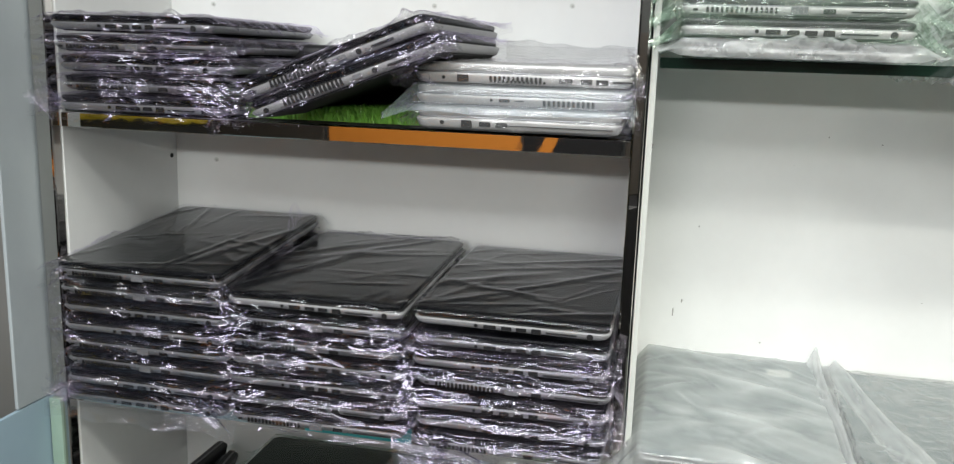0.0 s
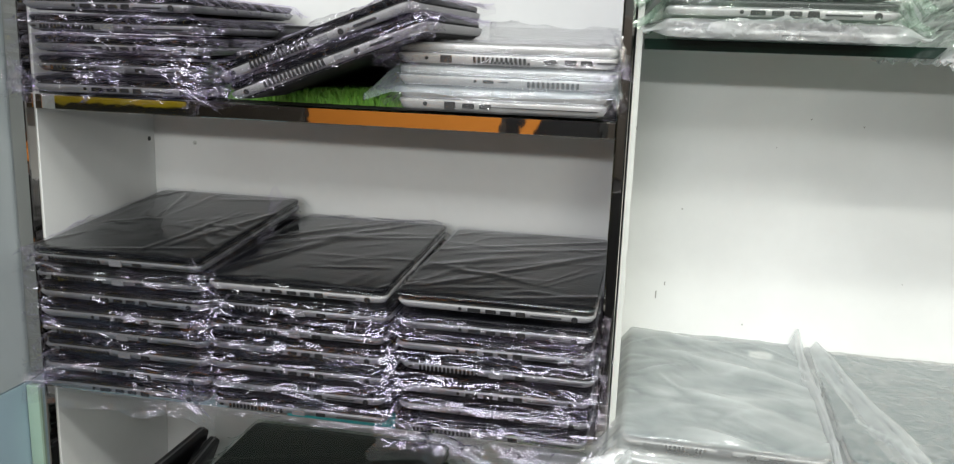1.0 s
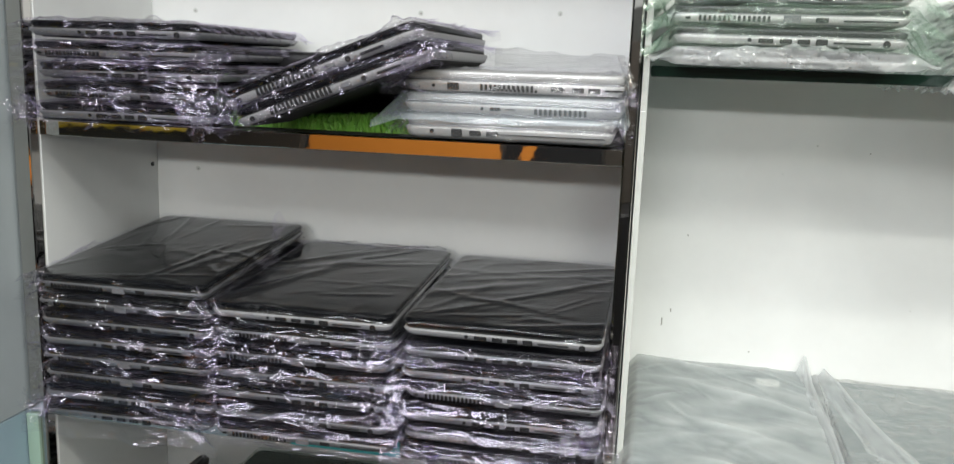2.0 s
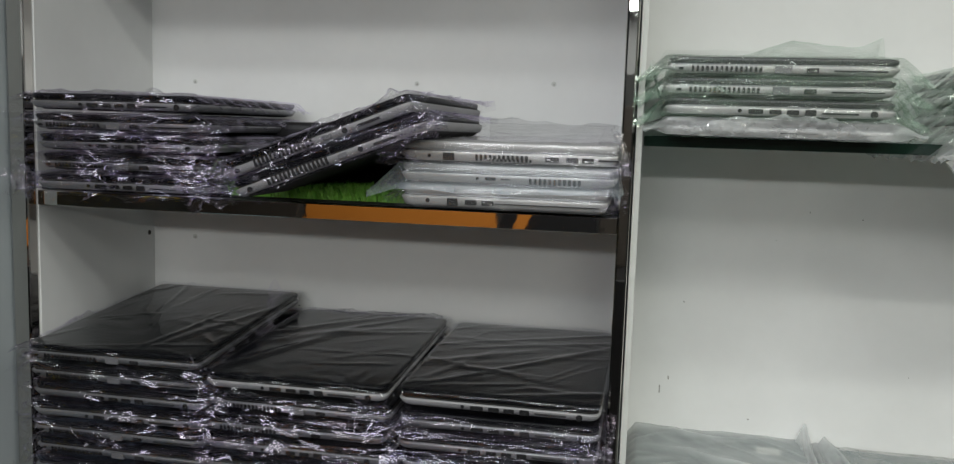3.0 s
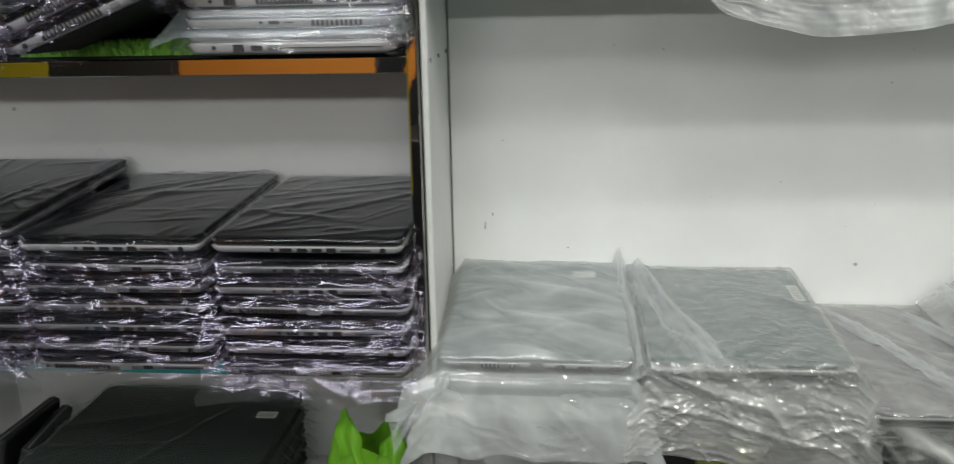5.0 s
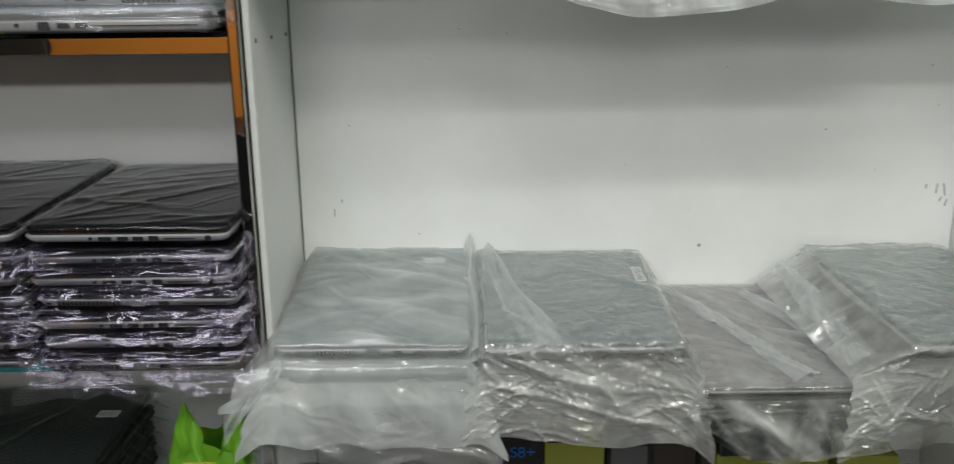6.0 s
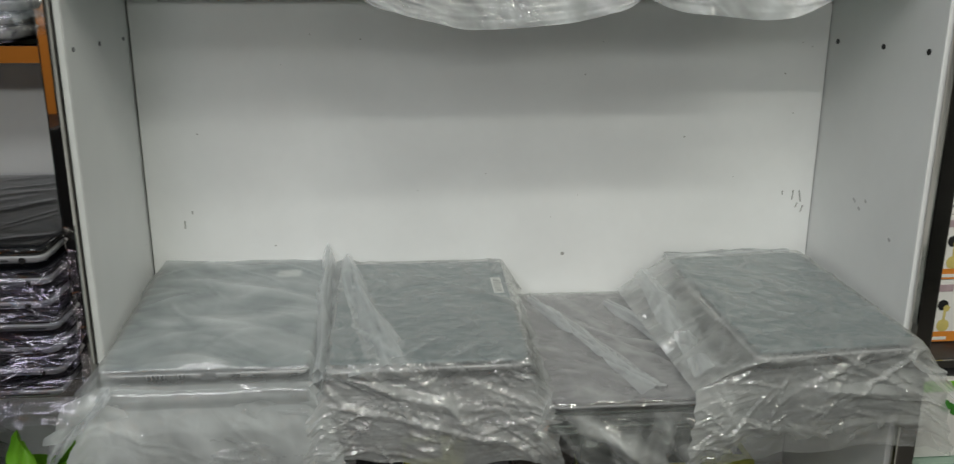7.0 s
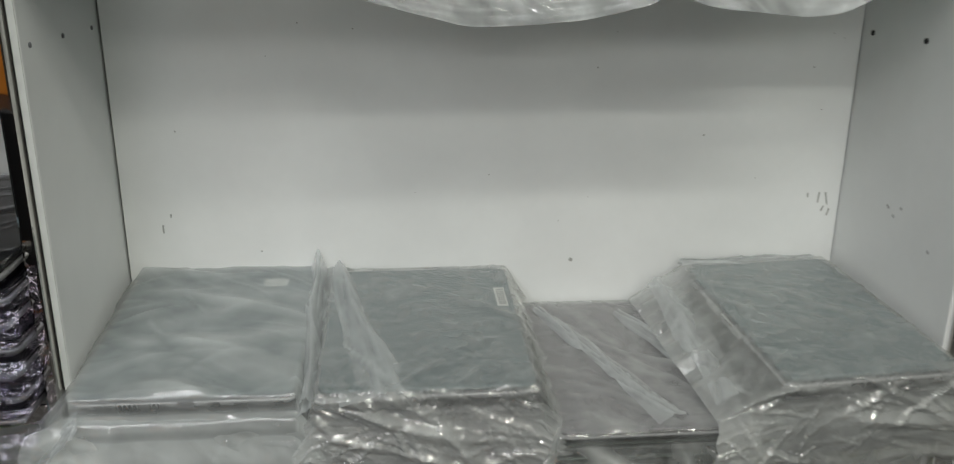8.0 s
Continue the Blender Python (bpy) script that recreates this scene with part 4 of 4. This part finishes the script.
tg = stack(0.160, 1.125, 1.491, ["bare", "ports", "vents", "vents"], 0.0245, 0.5, 0.262, 0.33, 0.021, SILVER, SATIN_DARK, TOPG, (MILKY, GREEN_MILK, GREEN_MILK, GREEN_MILK), lambda k, top: dict(flap=0.0, side=0.03, loose=0.008, fold=0.004, crisp=0.0004, front_count=22, mess=5.0) if k == 0 else dict(flap=0.004, side=(0.034, 0.03), droop=0.022, tail=0.05 if top else 0.0, thick=0.1, ends=0.6, fold=0.0036, crisp=0.0004, front_count=16, mess=3.0), {"vents": "silver laptop in a clear bag on the glass shelf"})
bag_fold(tg, 71, (-0.02, 0.27, 0.020), (0.165, 0.25, 0.020), (0.05, 0.06), (0.030, 0.052), GREEN_MILK)
bag_fold(tg, 72, (-0.150, 0.26, -0.02), (-0.152, 0.01, -0.03), (0.012, 0.016), (0.05, 0.03), GREEN_MILK)
stack(0.520, 1.125, 1.491, ["bare", "bare", "vents", "vents"], 0.0245, 0.5, 0.262, 0.33, 0.021, SILVER, SATIN_DARK, TOPG, (MILKY, GREEN_MILK, GREEN_MILK, GREEN_MILK), lambda k, top: dict(flap=0.090 if k == 0 else 0.02, side=0.05, droop=0.03, fold=0.003, flare=-0.06, lobe=0.8, soft=True, crisp=0.0003, thick=0.15), {"vents": "silver laptop in a milky bag on the glass shelf"})
stack(0.800, 1.125, 1.491, ["bare", "vents", "vents"], 0.0245, 0.5, 0.262, 0.33, 0.021, SILVER, SATIN_DARK, TOPG, (MILKY, HAZE, MILKY), lambda k, top: dict(flap=0.078 if k == 0 else 0.02, side=0.03, droop=0.03, fold=0.003, flare=-0.15, lobe=0.8, soft=True, crisp=0.0003, thick=0.15), {"vents": "silver laptop in a milky bag on the glass shelf"})

# ---- lower compartments ----
stack(-0.475, 1.15, 0.626, ["bare", "bare", "bare", "bare", "bare"], 0.0285, 1.0, 0.375, 0.30, 0.026, GREEN_BLACK, GREEN_BLACK, "laptops piled on the lower shelf", (DULL_FILM,), lambda k, top: dict(flap=0.01, side=0.02), {"vents": "black laptop in a clear bag on the lower shelf"}, stickers=(0.15, 0.20))
for k, (x, a, s) in enumerate(((-0.79, 14, 0.135), (-0.755, 20, 0.12), (-0.725, 9, 0.11))):
    sleeve = thing("sleeve", "black padded laptop sleeve leaning upright", "sleeve", pose(x, 1.26, 0.626, 0, a, 8 * k), "sleeves on the lower shelf")
    part("cover", box(-0.011, 0.011, 0, 0.17, 0, s, 0.006, 2), BLACK_CARD, sleeve)
    part("zip", box(-0.0015, 0.0015, 0.004, 0.166, s - 0.0005, s + 0.0015), PORT_GREY, sleeve)


def carrier(seed_no, m):
    """A crumpled carrier bag standing open, two handles up."""
    rng = np.random.default_rng(seed_no)
    t = thing("carrier_bag", "crumpled lime green carrier bag with a yellow print", "bag", m)
    a, s = np.meshgrid(np.linspace(0, 2 * math.pi, 49), np.linspace(0, 1, 22))
    r = 0.078 * (1 - 0.35 * s) * (1 + 0.12 * np.sin(3 * a + 4 * s + 1) + 0.09 * np.sin(7 * a - 6 * s)) + rng.normal(size=a.shape) * 0.0012
    z = 0.165 * s * (1 + 0.12 * np.sin(2 * a + 0.6)) + 0.006 * np.sin(5 * a + 9 * s)
    part("pouch", sheet_mesh("pouch", r * np.cos(a), 0.75 * r * np.sin(a), z, LIME), LIME, t)
    for sx, lean, top in ((-0.020, -0.010, 0.075), (0.036, 0.016, 0.048)):
        u, v = np.meshgrid(np.linspace(0, 1, 15), np.linspace(0, 1, 8))
        wd = 0.048 * (1 - 0.45 * u)
        part("handle", sheet_mesh("handle", sx + (v - 0.5) * wd + lean * u + 0.004 * np.sin(8 * u + 3 * v), -0.046 + 0.014 * np.sin(6 * v) * (1 - 0.4 * u) + 0.02 * u, 0.135 + top * u + 0.008 * np.sin(4 * v), LIME), LIME, t)
    part("print", box(-0.03, 0.02, -0.064, -0.062, 0.10, 0.14, 0.0008), BAG_YELLOW, t, "yellow printed patch")
    return t


carrier(4, pose(-0.124, 1.262, 0.626))


def carton(name, label, x0, x1, y0, y1, z0, z1, mat, group="", parts=()):
    t = thing(name, label, "box", pose((x0 + x1) / 2, y0, z0), group)
    w, d, h = x1 - x0, y1 - y0, z1 - z0
    part("carton", box(-w / 2, w / 2, 0, d, 0, h, 0.0012), mat, t)
    part("lid_seam", box(-w / 2 + 0.004, w / 2 - 0.004, d * 0.48, d * 0.52, h - 0.0002, h + 0.0004), DARK_MARK, t)
    for pn, a, b, c, e, pm in parts:
        part(pn, box(a * w - w / 2, b * w - w / 2, -0.0008, 0.0004, c * h, e * h), pm, t)
    return t


def letters(text, size, m, mat, parent, name):
    cu = bpy.data.curves.new(name, "FONT")
    cu.body, cu.size, cu.extrude, cu.align_x = text, size, 0.0003, "CENTER"
    tmp = bpy.data.objects.new("tmp", cu)
    scene.collection.objects.link(tmp)
    me = bpy.data.meshes.new_from_object(tmp.evaluated_get(bpy.context.evaluated_depsgraph_get()))
    bpy.data.objects.remove(tmp)
    me.materials.clear()
    me.materials.append(mat)
    return part(name, me, mat, parent, m=m)


SHELF = "boxes under the cabinet shelf"
c = carton("product_box", "black card box with blue lettering", 0.318, 0.388, 1.270, 1.370, 0.607, 0.796, BLACK_CARD, SHELF)
letters("S8+", 0.026, pose(0.002, -0.001, 0.122, 90, 0, 0), BLUE_INK, c, "lettering")
c = carton("product_box", "olive yellow card box with a dark window", 0.390, 0.484, 1.270, 1.360, 0.607, 0.790, OLIVE_CARD, SHELF, (("window", 0.04, 0.62, 0.80, 0.95, BROWN_CARD),))
letters("MUSIC", 0.017, pose(0.030, -0.001, 0.168, 90, 90, 0), BLACK_CARD, c, "lettering")
carton("product_box", "dark card box among other boxes", 0.488, 0.560, 1.275, 1.370, 0.607, 0.758, BLACK_CARD, SHELF, (("window", 0.1, 0.9, 0.4, 0.9, PORT_GREY),))
carton("product_box", "white card box with a brown base", 0.564, 0.632, 1.285, 1.370, 0.607, 0.764, WHITE_CARD, SHELF, (("band", 0.0, 1.0, 0.0, 0.86, BROWN_CARD),))
carton("product_box", "dark brown card box among other boxes", 0.636, 0.656, 1.270, 1.370, 0.607, 0.758, BROWN_CARD, SHELF)
carton("product_box", "olive yellow card box with a dark patch", 0.660, 0.836, 1.265, 1.370, 0.607, 0.734, OLIVE_CARD, SHELF, (("patch", 0.3, 0.6, 0.9, 0.99, BROWN_CARD),))
# made-up box: fills the dark green area behind the hanging film
carton("product_box", "dark green block added where it shows dark behind the film", 0.662, 0.834, 1.255, 1.37, 0.7346, 0.832, GREEN_CARD, SHELF)
c = carton("product_box", "flat yellow card box lying on its side", 0.850, 0.945, 1.260, 1.400, 0.607, 0.730, OLIVE_CARD, SHELF)
for k in range(3):
    part("print_bar", box(-0.04 + 0.03 * k, -0.025 + 0.03 * k, 0.02, 0.12, 0.1228, 0.1236), BLACK_CARD, c)

# ---- unit beyond the cabinet ----
end = thing("shelf_unit", "dark shelf unit stocked with small boxes", "shelf")
part("shelf_board", box(1.139, 2.2, 1.19, 1.45, 0.900, 0.927, 0.001), BLACK_CARD, end)
part("chrome_strip", box(1.139, 2.2, 1.184, 1.189, 0.915, 0.927, 0.001), CHROME_DARK, end, "chrome edge strip")
part("shelf_board", box(1.139, 2.2, 1.19, 1.45, 1.352, 1.372, 0.001), WHITE, end)
part("shelf_board", box(1.139, 2.2, 1.16, 1.45, 0.735, 0.772, 0.001), GREEN_EDGE, end)
part("back_panel", box(1.139, 2.2, 1.452, 1.468, 0.0, 2.3), WALL, end)
part("side_panel", box(2.2, 2.218, 1.18, 1.468, 0.0, 2.3), WHITE, end)
ROWS_OF_BOXES = "white and orange boxes beside the cabinet"


def lamp_box(x, z, h, lid_row):
    c = carton("product_box", "white box with gold pictures and an orange band", x, x + 0.098, 1.25, 1.36, z, z + h, WHITE_CARD, ROWS_OF_BOXES)
    part("orange_band", box(-0.0492, 0.0492, -0.0010, 0.0004, 0.001, 0.017), ORANGE, c) if not lid_row else part("orange_band", box(-0.0492, 0.0492, -0.0010, 0.1102, h - 0.02, h + 0.0008), ORANGE, c)
    bar = [("print_bar", -0.042, -0.012, 0.004, 0.009), ("print_bar", 0.0, 0.03, 0.004, 0.009)] if not lid_row else [("print_bar", -0.035, -0.01, 0.012, 0.015), ("print_bar", 0.0, 0.03, 0.012, 0.015)]
    for nm, a, b, p, q in bar:
        part(nm, box(a, b, -0.0014, -0.0008, p, q), WHITE_CARD if not lid_row else INK, c)
    if not lid_row:
        part("colour_bar", box(-0.038, 0.03, -0.0010, 0.0004, h - 0.018, h - 0.007), PINK_INK, c)
    for cx, tall in ((-0.022, 0.9), (0.022, 0.6)):
        part("picture_stem", box(cx - 0.0018, cx + 0.0018, -0.0010, 0.0004, 0.026, 0.05), GOLD_INK, c)
        part("picture_foot", disc(cx, -0.0002, 0.027, 0.010, 0.0012), GOLD_INK, c, m=Matrix.Diagonal((1, 1, 1, 1)))
        if tall > 0.7:
            part("picture_shade", box(-0.0065, 0.0065, -0.0012, 0.0004, 0, 0.036), GOLD_INK, c, m=pose(cx - 0.008, 0, 0.040, 0, 24, 0))
        else:
            part("picture_blade", disc(cx - 0.004, -0.0003, 0.060, 0.009, 0.0014, seg=7), BLACK_CARD, c)
            part("picture_blade", disc(cx + 0.002, -0.0004, 0.055, 0.006, 0.0014, seg=5), GOLD_INK, c)


for col in range(5):
    x = 1.144 + col * 0.1005
    lamp_box(x, 0.928, 0.100, False)
    lamp_box(x, 1.029, 0.100, False)
    lamp_box(x + 0.004, 1.130, 0.104, True)
pb = thing("picture_box", "large white box with green and orange printed shapes", "box", pose(1.255, 1.178, 0.773))
part("carton", box(-0.115, 0.20, 0, 0.2, 0, 0.125, 0.001), WHITE_CARD, pb)
part("lime_band", box(-0.115, 0.20, -0.0008, 0.0005, 0.108, 0.1245), LIME, pb)
rb = random.Random(8)
for k in range(24):
    a, r = rb.uniform(0, 6.28), rb.random() ** 0.6
    part("green_shape", disc(-0.042 + 0.030 * r * math.cos(a), -0.0006 - 0.00002 * k, 0.082 + 0.014 * r * math.sin(a), rb.uniform(0.004, 0.008), 0.001, seg=9), GREEN_INK, pb)
for nm, x, z, r, mt in (("orange_shape", -0.022, 0.048, 0.011, ORANGE), ("yellow_shape", -0.026, 0.036, 0.012, YELLOW), ("green_shape", -0.012, 0.030, 0.011, GREEN_INK), ("red_shape", -0.019, 0.055, 0.006, RED_INK)):
    part(nm, disc(x, -0.0009, z, r, 0.0012), mt, pb)
part("print_bar", box(0.022, 0.10, -0.0012, 0.0004, 0.075, 0.086), RED_INK, pb)
part("print_bar", box(0.026, 0.08, -0.0012, 0.0004, 0.055, 0.060), INK, pb)
for k, (x0, x1, z1, mt) in enumerate(((1.165, 1.25, 1.47, BLACK_CARD), (1.252, 1.36, 1.52, BLUE_INK), (1.365, 1.46, 1.48, BLACK_CARD))):
    carton("product_box", ("black card box on the upper shelf", "blue card box on the upper shelf", "black card box on the upper shelf")[k], x0, x1, 1.23, 1.34, 1.373, z1, mt, "boxes on the upper shelf", (("band", 0.0, 1.0, 0.3, 0.42, GREEN_INK),))
